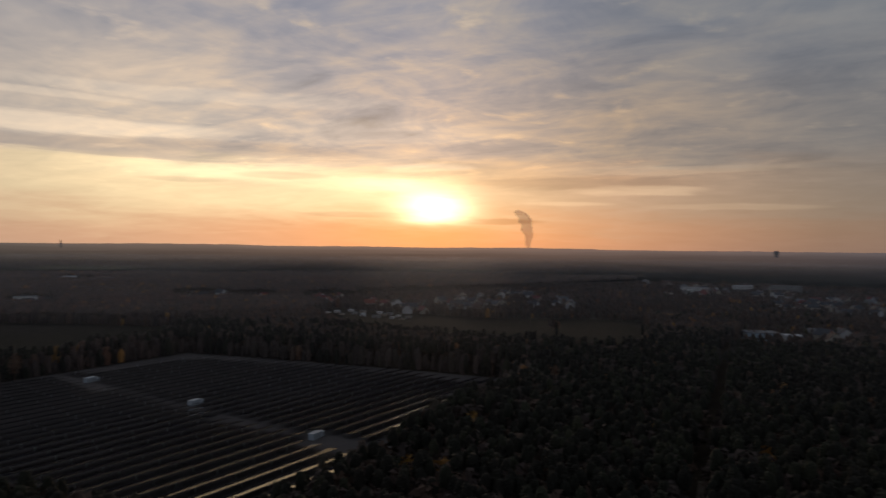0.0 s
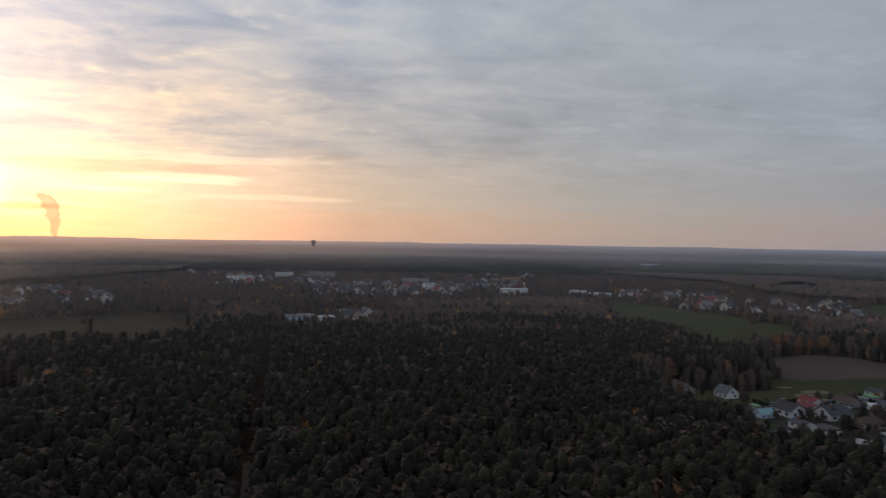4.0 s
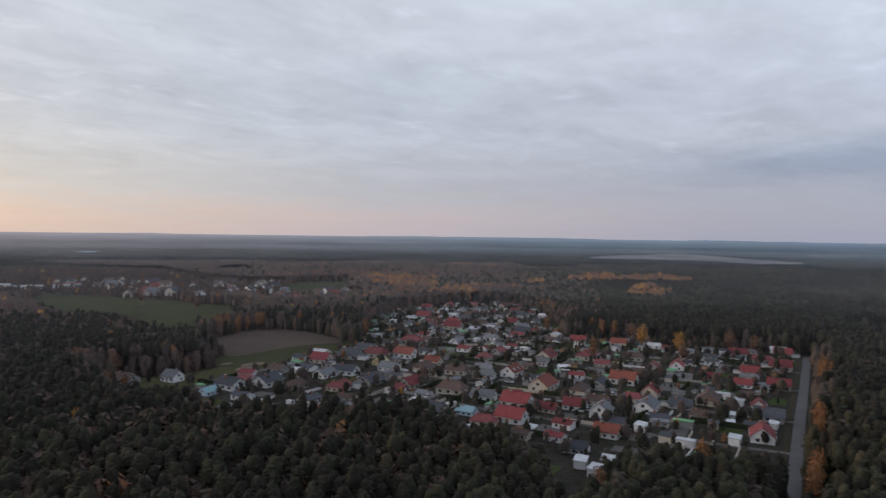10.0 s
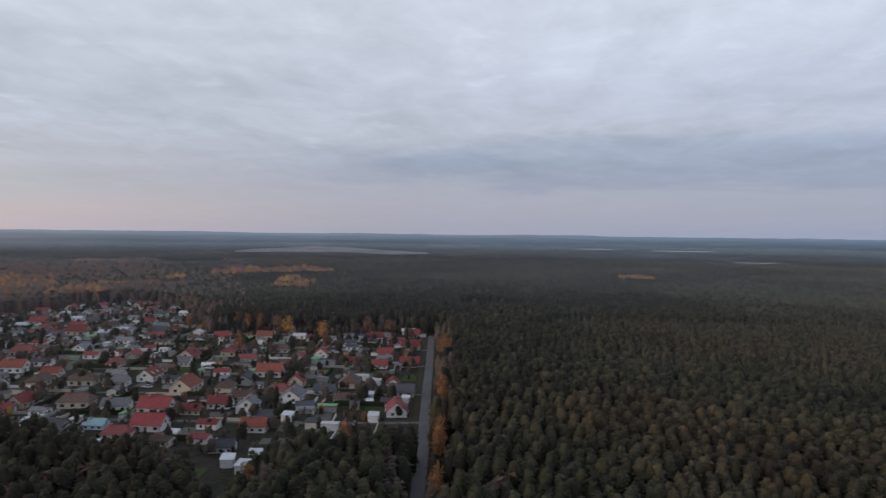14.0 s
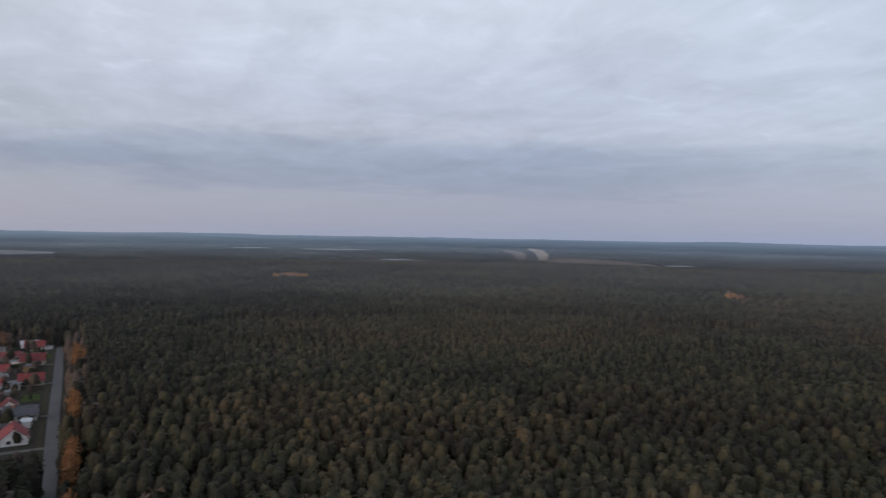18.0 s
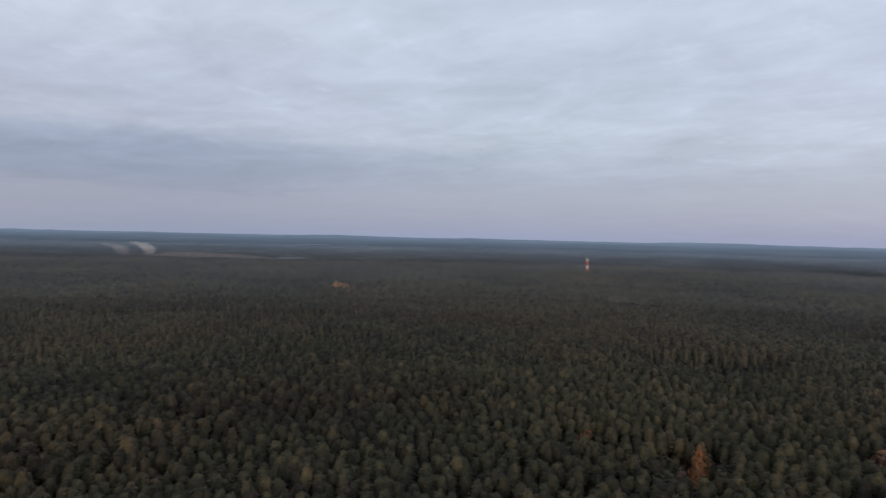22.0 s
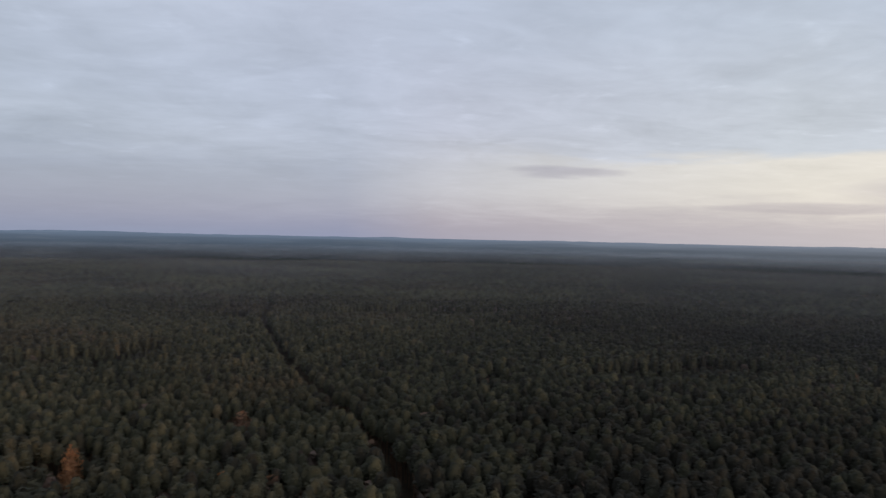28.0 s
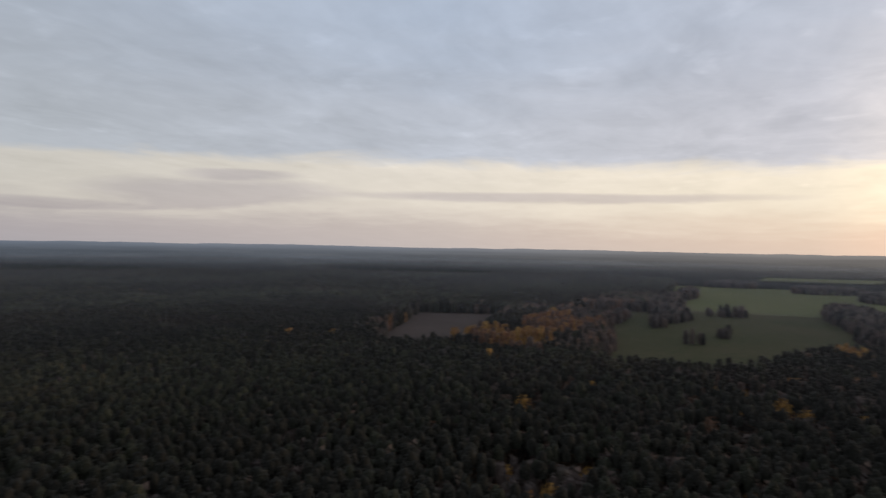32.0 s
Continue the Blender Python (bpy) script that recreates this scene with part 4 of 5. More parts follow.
def hills(x, y, d):
    z = 10 + np.random.default_rng(6).normal(0, 0.8, x.shape) + (4 * wave(x, y, 1500, 21) + 2.0 * wave(x, y, 300, 22)) * np.clip((d - 2500) / 900, 0.15, 1) - 5 * np.clip((d - 3500) / 1000, 0, 1)
    return rise(d) + np.maximum(np.where(is_open(x, y), 11.0, z), 3.0)


HAZE_GLOW = glowing_haze_land("haze_glow_land")
tagged(part("distant_woods", fast_mesh("woods", *WOODS), HAZE_GLOW), "unbroken distant woods with blue evening haze painted in", "woods", kind="stuff")
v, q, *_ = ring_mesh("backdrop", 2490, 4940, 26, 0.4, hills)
tagged(part("backdrop", fast_mesh("backdrop", v, q), HAZE_GLOW), "low wooded hills at the horizon with a painted haze glow", "hills", kind="structure")

# an added translucent sheet that imitates aerial haze over the land
def haze_sheet(name):
    m = bpy.data.materials.new(name)
    m.use_nodes = True
    n = Nodes(m.node_tree)
    out, tr, mx, b = n.add("ShaderNodeOutputMaterial"), n.add("ShaderNodeBsdfTransparent"), n.add("ShaderNodeMixShader"), n.add("ShaderNodeBsdfDiffuse")
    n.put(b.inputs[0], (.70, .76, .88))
    g, haze_mix = n.add("ShaderNodeBsdfGlossy"), n.add("ShaderNodeMixShader")      # gloss imitates the light that haze throws forwards
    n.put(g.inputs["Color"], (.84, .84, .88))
    g.inputs["Roughness"].default_value = 0.5
    haze_mix.inputs[0].default_value = 0.6
    n.link(b.outputs[0], haze_mix.inputs[1]), n.link(g.outputs[0], haze_mix.inputs[2])
    pos = n.add("ShaderNodeNewGeometry").outputs["Position"]
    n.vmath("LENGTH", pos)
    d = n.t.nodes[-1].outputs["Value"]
    # opacity ramped by distance, in place of haze that builds up in air
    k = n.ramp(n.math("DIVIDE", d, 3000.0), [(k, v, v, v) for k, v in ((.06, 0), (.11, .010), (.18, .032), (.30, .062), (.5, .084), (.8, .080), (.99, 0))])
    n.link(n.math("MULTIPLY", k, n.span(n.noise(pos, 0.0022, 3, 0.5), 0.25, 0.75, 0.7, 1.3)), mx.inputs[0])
    n.link(tr.outputs[0], mx.inputs[1]), n.link(haze_mix.outputs[0], mx.inputs[2]), n.link(mx.outputs[0], out.inputs[0])
    return m


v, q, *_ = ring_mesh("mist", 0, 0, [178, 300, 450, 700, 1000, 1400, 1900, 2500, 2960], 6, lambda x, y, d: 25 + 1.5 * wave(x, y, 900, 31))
tagged(part("mist", fast_mesh("mist", v, q, smooth=True), haze_sheet("mist")), "thin grey sheet added to imitate haze over the far woods", "mist", kind="stuff")

# hedges, shrubs and bare trees of the gardens, too many to tell apart
x, y = spread_points(120, 720, 5.2)
s = inside(VILLAGE, x, y) & ~near_line(ROAD, x, y, 6) & (rng.uniform(size=len(x)) < 0.50)
x, y = x[s], y[s]
hh = rng.choice([1.6, 2.4, 3.6, 5.2, 7.0], len(x), p=[.26, .26, .26, .15, .07]) * rng.uniform(.8, 1.2, len(x))
tt = np.where(rng.uniform(size=len(x)) < .38, rng.uniform(.0, .12, len(x)), rng.uniform(.58, .70, len(x)))
tt = np.where(rng.uniform(size=len(x)) < .02, rng.uniform(.85, 1.0, len(x)), tt)
planted("garden_shrubs", BROADS_MID, x, y, hh, rng.uniform(1.0, 1.8, len(x)), tt, "dark hedges and bare shrubs of the village gardens", "shrubs")

# ---------------------------------------------------------------- houses
def pitched(lx, ly, eave, ridge, over=0.45, thick=0.22, hip=0.0):
    """A pitched roof with thickness; the ridge runs along x."""
    bm = bmesh.new()
    slope = (ridge - eave) / (ly / 2)
    hx, hy = lx / 2 + over, ly / 2 + over
    ez = eave - over * slope
    rx = hx - hip
    low = [bm.verts.new(p) for p in ((-hx, -hy, ez), (hx, -hy, ez), (hx, hy, ez), (-hx, hy, ez), (-rx, 0, ridge), (rx, 0, ridge))]
    top = [bm.verts.new((v.co.x, v.co.y, v.co.z + thick)) for v in low]
    for f in ((0, 1, 5, 4), (2, 3, 4, 5)):
        bm.faces.new([top[i] for i in f])
        bm.faces.new([low[i] for i in reversed(f)])
    if hip:
        for f in ((1, 2, 5), (3, 0, 4)):
            bm.faces.new([top[i] for i in f])
            bm.faces.new([low[i] for i in reversed(f)])
        loop = [0, 1, 2, 3]
    else:
        loop = [0, 1, 5, 2, 3, 4]
    for i, j in zip(loop, loop[1:] + loop[:1]):
        bm.faces.new((low[i], low[j], top[j], top[i]))
    return bm


def gabled(lx, ly, eave, ridge, hip=0.0):
    bm = bmesh.new()
    hx, hy = lx / 2, ly / 2
    v = [bm.verts.new(p) for p in ((-hx, -hy, 0), (hx, -hy, 0), (hx, hy, 0), (-hx, hy, 0), (-hx, -hy, eave), (hx, -hy, eave), (hx, hy, eave), (-hx, hy, eave))]
    faces = [(0, 1, 5, 4), (2, 3, 7, 6)]
    if hip:
        faces += [(1, 2, 6, 5), (3, 0, 4, 7), (4, 5, 6, 7)]
    else:
        v += [bm.verts.new((-hx, 0, ridge - 0.03)), bm.verts.new((hx, 0, ridge - 0.03))]
        faces += [(1, 2, 6, 9, 5), (3, 0, 4, 8, 7)]
    for f in faces:
        bm.faces.new([v[i] for i in f])
    return bm


def window(parent, x, y, z, turn, w=1.2, h=1.25):
    """A window: a white frame standing proud of the wall, its glass set back in it."""
    bm = bmesh.new()
    bmesh.ops.create_cube(bm, size=1, matrix=Matrix.LocRotScale((0, -.03, 0), None, (w + .2, .1, h + .2)))
    front = min(bm.faces, key=lambda f: f.calc_center_median().y)
    bmesh.ops.inset_region(bm, faces=[front], thickness=.1, depth=-.05)
    front.material_index = 1
    f = part("window", bm, FRAME, parent)
    f.data.materials.append(GLASS)
    f.matrix_basis = pose(x, y, z, 0, 0, turn)
    return f


ROOF_WORD = {"R": "red tile", "O": "orange tile", "M": "maroon tile", "B": "brown tile", "D": "dark slate", "G": "grey sheet",
             "W": "white flat", "E": "green sheet", "T": "teal sheet", "Y": "straw-coloured"}


def house(style, lx, ly, eave, ridge, wall, far=False, dormer=False, annex=False, panels=False, hip=0.0):
    """A small detached house; the ridge runs along its local x."""
    e = new("house")
    part("wall", gabled(lx, ly, eave, ridge, hip), WALLS[wall], e)
    r = part("roof", pitched(lx, ly, eave, ridge, hip=hip), ROOFS[style], e)
    slope = (ridge - eave) / (ly / 2)
    ch = part("chimney", box(.7, .7, 1.9, lx * .22, ly * .1, ridge - ly * .1 * slope - .5, bevel=.04), BRICK, e)
    if not far:
        bm = box(.9, .9, .12, lx * .22, ly * .1, ridge - ly * .1 * slope + 1.4)
        part("cap", bm, CONCRETE, ch)
        bm = bmesh.new()
        bmesh.ops.create_cube(bm, size=1, matrix=Matrix.LocRotScale((0, 0, ridge + .24), None, (lx + .9, .28, .12)))
        part("ridge_tile", bm, ROOFS[style], r)
        for sgn in (-1, 1):
            g = bmesh.new()
            bmesh.ops.create_cube(g, size=1, matrix=Matrix.LocRotScale((0, sgn * (ly / 2 + .52), eave - .45 * slope + .05), None, (lx + .9, .13, .12)))
            part("gutter", g, METAL, e)
    d = part("door", box(1.0, .09, 2.05, 0, -ly / 2 - .035, .12, bevel=.02), WOOD, e)
    if not far:
        part("step", box(1.5, .7, .16, 0, -ly / 2 - .37, 0), CONCRETE, e)
    k = 2 if far else max(2, int(lx / 3))
    for i in range(k):
        px = (i + .5) / k * lx - lx / 2
        for z in ((1.55, 4.2) if eave > 4.6 else (1.55,)):
            if abs(px) > 1.2 or z > 3:
                window(e, px, -ly / 2, z, 0)
            window(e, px, ly / 2, z, 180)
    if not far:
        for sx in (-1, 1):
            for z in ((1.55, eave + .5) if not hip else (1.55,)):
                window(e, sx * lx / 2, 0 if z > 2 else ly * .2, z, 90 * sx)
    if dormer:
        dz = eave + (ridge - eave) * .25
        for i in (-1, 1):
            dm = part("dormer", box(1.7, 2.4, 1.5, i * lx * .2, -ly * .25, dz, bevel=.03), WALLS["white"], e)
            part("dormer_roof", box(2.0, 2.7, .14, i * lx * .2, -ly * .26, dz + 1.5), ROOFS[style], dm)
            bm = bmesh.new()
            bmesh.ops.create_cube(bm, size=1, matrix=Matrix.LocRotScale((i * lx * .2, -ly * .25 - 1.21, dz + .8), None, (1.1, .05, .95)))
            part("pane", bm, GLASS, dm)
    if annex:
        a = part("annex", box(lx * .45, ly * .5, 2.6, lx * .70, -ly * .1, 0), WALLS["white"], e)
        part("annex_roof", box(lx * .45 + .4, ly * .5 + .4, .16, lx * .70 + .003, -ly * .1, 2.6), ROOFS["G"], a)
    if panels:
        for i in range(4):
            bm = box(1.3, 2.2, .05)
            p = part("solar_panel", bm, PANEL, r)
            p.matrix_basis = pose(-lx * .28 + i * 1.4, -ly * .25, (eave + ridge) / 2 + .27, math.degrees(math.atan(slope)), 0, 0)
    return e


def label_house(style, wall):
    return "%s-walled house with a %s roof among gardens" % (wall, ROOF_WORD[style])


HOUSES = {}
for style, wall, dorm, ann, pan, hip in (("R", "white", 0, 0, 0, 0), ("R", "cream", 0, 1, 0, 0), ("O", "white", 1, 0, 0, 0), ("O", "cream", 0, 1, 0, 0),
                                         ("M", "grey", 0, 0, 0, 0), ("M", "cream", 0, 0, 0, 2.2), ("B", "grey", 0, 1, 0, 0), ("B", "cream", 0, 0, 0, 2.0),
                                         ("D", "white", 0, 0, 1, 0), ("D", "grey", 0, 1, 0, 0), ("G", "white", 0, 0, 0, 0), ("T", "blue", 0, 0, 0, 0),
                                         ("Y", "yellow", 0, 0, 0, 0)):
    lx, ly = 9.6, 8.2
    ridge = 7.0 if style in "RO" else 6.2
    hs = house(style, lx, ly, 3.1 if style != "O" else 3.4, ridge, wall, dormer=dorm, annex=ann, panels=pan, hip=hip)
    tagged(hs, label_house(style, wall), "house", "village houses")
    HOUSES.setdefault(style, []).append(hs)


def shed(style, lx, ly, h, wall):
    e = new("shed")
    part("wall", box(lx, ly, h), WALLS[wall], e)
    r = part("roof", box(lx + .5, ly + .5, .16), ROOFS[style], e)
    r.matrix_basis = pose(0, 0, h + .1, 3, 0, 0)
    part("door", box(1.6, .06, 1.9, -lx * .2, -ly / 2 - .03, .03, bevel=.02), WOOD, e)
    bm = box(.9, .05, .7, lx * .25, -ly / 2 - .025, 1.1)
    part("window", bm, GLASS, e)
    return tagged(e, "low %s-walled shed with a %s roof" % (wall, ROOF_WORD[style]), "shed", "village sheds")


SHEDS = [shed("W", 6.0, 3.6, 2.4, "white"), shed("G", 7.5, 4.2, 2.5, "grey"), shed("E", 7.0, 4.0, 2.4, "grey"), shed("B", 5.0, 3.4, 2.3, "ochre"), shed("D", 6.0, 4.0, 2.4, "cream")]

# x, y, length, roof
ROWS_NEAR = [(214, 230, 9, "M"), (238, 252, 11, "D"), (229, 227, 12, "D"), (237, 209, 10, "R"), (259, 243, 10, "G"), (241, 188, 12, "B"),
             (207, 172, 11, "D"), (216, 161, 7, "T"), (208, 147, 9, "M"), (219, 142, 11, "R"), (240, 153, 12, "R"), (240, 170, 10, "G"),
             (252, 133, 9, "R"), (274, 161, 14, "O"), (241, 139, 7, "R"), (249, 120, 10, "W"), (240, 109, 7, "D"), (225, 106, 9, "O"),
             (202, 106, 8, "D"), (257, 63, 11, "R"), (287, 68, 11, "D"), (303, 76, 8, "R")]
ROWS_MID = [(339, 230, 9, "M"), (317, 225, 9, "M"), (340, 198, 13, "R"), (325, 192, 8, "W"), (287, 237, 9, "O"), (282, 275, 14, "M"),
            (293, 262, 12, "O"), (268, 258, 8, "Y"), (290, 290, 12, "D"), (271, 230, 11, "B"), (276, 212, 11, "B"), (293, 208, 8, "G"),
            (291, 189, 11, "O"), (277, 196, 10, "G"), (294, 143, 11, "D"), (312, 139, 12, "O"), (296, 119, 10, "R"), (281, 121, 8, "M"),
            (269, 110, 12, "G"), (279, 145, 10, "B"), (265, 129, 9, "B"), (299, 95, 12, "B"), (283, 101, 9, "D"), (271, 89, 8, "B")]
ROWS_FAR = [(442, 375, 12, "R"), (405, 315, 14, "R"), (376, 307, 11, "D"), (332, 291, 14, "M"), (351, 270, 10, "G"), (405, 283, 10, "B"),
            (419, 266, 12, "D"), (410, 215, 10, "R"), (360, 183, 14, "M"), (345, 166, 8, "M"), (418, 190, 10, "O"), (441, 185, 11, "B"),
            (375, 161, 10, "B"), (358, 143, 8, "M"), (366, 133, 10, "R"), (345, 109, 9, "R"), (430, 120, 10, "R"), (450, 100, 10, "R"),
            (402, 90, 11, "R"), (418, 104, 9, "M"), (377, 99, 9, "R"), (350, 79, 10, "R"), (343, 93, 8, "R")]
ROWS_WEST = [(250, 285, 11, "R"), (168, 264, 7, "T"), (181, 267, 12, "D"), (196, 260, 12, "D"), (201, 246, 9, "B"), (218, 281, 9, "B"),
             (226, 255, 10, "G"), (210, 228, 9, "M"), (270, 283, 12, "D"), (155, 311, 11, "B"), (172, 300, 9, "W")]
ROWS_NORTH = [(496, 418, 10, "R"), (520, 410, 11, "R"), (545, 400, 10, "M"), (470, 395, 10, "D"), (500, 380, 9, "G"), (525, 375, 10, "D"), (555, 372, 10, "R"),
              (480, 355, 9, "B"), (505, 350, 9, "R"), (535, 345, 9, "M"), (455, 340, 10, "D"), (480, 325, 8, "G"), (505, 318, 10, "D"), (440, 315, 9, "B"),
              (462, 300, 9, "R"), (480, 285, 9, "D"), (445, 280, 9, "G"), (430, 335, 9, "R"), (415, 350, 9, "M"), (575, 395, 9, "D")]
STREET = 10.0          # bearing of the road, degrees from +x


def fresh(template, m, k):
    """A copy, or the template itself the first time it is asked for."""
    if template.get("placed"):
        ob = copy_thing(template, m)
    else:
        template["placed"] = 1
        template.matrix_basis = m
        ob = template
    ob.scale = (k, k, k) if not isinstance(k, tuple) else k
    return ob


taken = []
for rows in (ROWS_NEAR, ROWS_MID, ROWS_FAR, ROWS_WEST, ROWS_NORTH):
    for x, y, ln, st in rows:
        t = STREET + random.choice((90, 90, 90, 270, 0, 180)) + random.uniform(-5, 5)
        k = max(0.68, min(1.2, ln / 10.8))
        if st == "W":
            fresh(HOUSES["G"][0], pose(x, y, 0.04, 0, 0, t), k)
        else:
            fresh(random.choice(HOUSES[st]), pose(x, y, 0.04, 0, 0, t), (k * 1.10, k * 0.92, 0.70 * k + 0.08))
        taken.append((x, y, 7.5))

SHED_AT = [(246, 69, 0, 10), (255, 90, 2, 100), (233, 88, 4, 10), (278, 80, 0, 12), (312, 93, 0, 95), (305, 84, 0, 10), (190, 98, 0, 20), (196, 92, 0, 20), (186, 91, 0, 10),
           (240, 100, 0, 10), (424, 130, 0, 10), (370, 203, 3, 10), (223, 271, 0, 60), (207, 268, 0, 60)]
for x, y, kind_of, t in SHED_AT:
    fresh(SHEDS[kind_of], pose(x, y, 0.04, 0, 0, t), 1.0)
    taken.append((x, y, 4))


def free_spot(poly, gap, tries=40, lines=()):
    """A random place in the polygon, clear of what stands there."""
    xs, ys = [p[0] for p in poly], [p[1] for p in poly]
    for _ in range(tries):
        x, y = random.uniform(min(xs), max(xs)), random.uniform(min(ys), max(ys))
        if not inside(poly, np.array([x]), np.array([y]))[0]:
            continue
        if any((x - a) ** 2 + (y - b) ** 2 < (c + gap) ** 2 for a, b, c in taken):
            continue
        if near_line(ROAD, np.array([x]), np.array([y]), 5 + gap)[0]:
            continue
        taken.append((x, y, gap))
        return x, y
    return None


BUNGALOWS = []
for st, wl in (("D", "white"), ("R", "white"), ("B", "cream"), ("W", "white"), ("M", "white"), ("G", "white")):
    b = house(st, 9, 7, 2.7, 4.1, wl, far=True)
    b.name = "bungalow"
    BUNGALOWS.append(tagged(b, "low %s-walled bungalow with a %s roof" % (wl, ROOF_WORD[st]), "bungalow", "village bungalows"))
for _ in range(115):
    p = free_spot(VILLAGE, 4.2)
    if p and math.hypot(*p) > 235:
        fresh(random.choice(BUNGALOWS), pose(*p, 0.04, 0, 0, STREET + random.choice((0, 90, 90, 270)) + random.uniform(-8, 8)), random.uniform(.65, .95))

for _ in range(210):
    p = free_spot(VILLAGE, 2.0)
    if p and math.hypot(*p) > 218:
        fresh(random.choice(SHEDS + SHEDS[:2]), pose(*p, 0.04, 0, 0, STREET + random.choice((0, 90, 180, 270)) + random.uniform(-8, 8)), random.uniform(.45, 1.0))

# garden trees and conifers
GARDEN = [tagged(tree_template("garden_tree", BROADS[k % 5], 6.5, 0.9, tn, 0.14, pose(0, 0, 0)), lb, "tree", "garden trees")
          for k, (tn, lb) in enumerate(((0.66, "bare brown fruit tree in a garden"), (0.72, "brown half-bare garden tree"), (0.87, "rust-coloured autumn garden tree"),
                                        (0.52, "dark olive garden shrub"), (0.92, "yellow-brown autumn garden tree")))]
GARDEN += [tagged(tree_template("conifer", dome(0.08, 0.98, 0.16, 30, 6, 4, 90, 0.24, -0.2), 9.0, 1.1, 0.04, 0.15, pose(0, 0, 0)), "dark green garden conifer", "tree", "garden conifers")]
for _ in range(150):
    p = free_spot(VILLAGE, 1.6, 12)
    if p:
        k = random.choices(range(6), (6, 6, .8, 5, .3, 2.5))[0]
        fresh(GARDEN[k], pose(*p, 0.04, 0, 0, random.uniform(0, 360)), random.uniform(.55, 1.15))

# autumn trees that stand out of the woods
AUTUMN = [tagged(tree_template("autumn_tree", broad_crown(50 + k, 320, 0.12), 12.0, wd, tn, 0.2, pose(0, 0, 0)), lb, "tree", "autumn trees")
          for k, (tn, wd, lb) in enumerate(((0.89, 0.55, "rust-orange birch among dark trees"), (0.98, 0.85, "yellow autumn tree at the forest's edge"),
                                            (0.83, 0.8, "brown-red autumn tree among dark trees")))]
for kind_of, places in AUTUMN_AT.items():
    for x, y in places:
        fresh(AUTUMN[kind_of], pose(x, y, 0, 0, 0, random.uniform(0, 360)), random.uniform(1.05, 1.35) * (0.72 if kind_of and math.hypot(x, y) < 220 else 1.0))

# ---------------------------------------------------------------- town
def town_house(style, wall):
    """A house of the far town: walls, pitched roof and chimney."""
    e = new("house")
    part("wall", gabled(11, 9, 4.2, 8.0), WALLS[wall], e)
    r = part("roof", pitched(11, 9, 4.2, 8.0), ROOFS[style], e)
    part("chimney", box(.8, .8, 2.0, 2.2, .8, 6.9, bevel=.04), BRICK, r)
    return tagged(e, "far %s-walled house with a %s roof in the town" % (wall, ROOF_WORD[style]), "house", "town houses")


FAR_HOUSES = [town_house(st, wl) for st, wl in (("R", "white"), ("M", "cream"), ("B", "cream"), ("D", "white"), ("O", "cream"), ("G", "grey"), ("D", "cream"), ("B", "grey"))]


def block(lx, ly, h, wall, roof, cols, floors, label, name="building"):
    """A long town building with rows of windows."""
    e = new(name)
    part("wall", box(lx, ly, h), WALLS[wall], e)
    part("roof", box(lx + .6, ly + .6, .5, 0, 0, h, bevel=.1), ROOFS[roof], e)
    for i in range(cols):
        for f in range(floors):
            for sg in (-1, 1):
                window(e, (i + .5) / cols * lx - lx / 2, sg * ly / 2, 1.6 + f * (h - .4) / floors, 0 if sg < 0 else 180, 1.6, 1.4)
    return tagged(e, label, "building")


for x, y, lx, ly, h, wall, roof, cols, fl, t, lb in (
        (208, 884, 36, 14, 9, "white", "W", 8, 3, -13, "long white building with rows of windows"),
        (96, 1088, 42, 13, 10, "grey", "G", 8, 3, -10, "long tall grey apartment building in the town"),
        (106, 966, 16, 12, 11, "white", "D", 4, 3, 0, "white town house with a dark roof"),
        (272, 1178, 34, 14, 8, "ochre", "R", 6, 2, -14, "long building with a red roof"),
        (-44, 588, 24, 18, 6, "blue", "G", 5, 1, 20, "low pale blue hall beside the wood"),
        (-22, 580, 12, 9, 6, "white", "W", 3, 2, 20, "small white building beside the hall"),
        (325, 888, 34, 10, 4, "white", "W", 6, 1, -20, "low white shed row at the meadow"), (366, 880, 30, 12, 5, "white", "R", 5, 1, -20, "low hall with a red roof"),
        (300, 900, 22, 12, 6, "white", "W", 4, 1, -20, "white hall at the meadow"),
        (950, 1930, 130, 30, 10, "white", "W", 10, 1, -28, "long white industrial hall"), (820, 1850, 40, 30, 14, "blue", "T", 4, 2, -28, "pale blue industrial hall"),
        (870, 1600, 60, 20, 8, "white", "G", 6, 1, -30, "low white industrial hall far off"),
        (-1160, 718, 60, 20, 8, "white", "W", 6, 1, 58, "white industrial hall far off"), (-1123, 790, 40, 20, 8, "cream", "R", 4, 1, 58, "hall with a red roof far off"),
        (-756, 434, 22, 14, 9, "white", "G", 4, 3, 60, "white building at the field"), (-180, 1134, 40, 12, 10, "white", "G", 7, 3, 8, "tall white apartment building in the town"),
        (-57, 1240, 46, 12, 12, "grey", "G", 8, 4, 5, "tall grey apartment building in the town"), (-120, 1230, 30, 12, 10, "white", "W", 5, 3, 10, "tall white apartment building in the town")):
    b = block(lx, ly, h, wall, roof, cols, fl, lb)
    b.matrix_basis = pose(x, y, 0.04, 0, 0, t)
    taken.append((x, y, lx / 2))
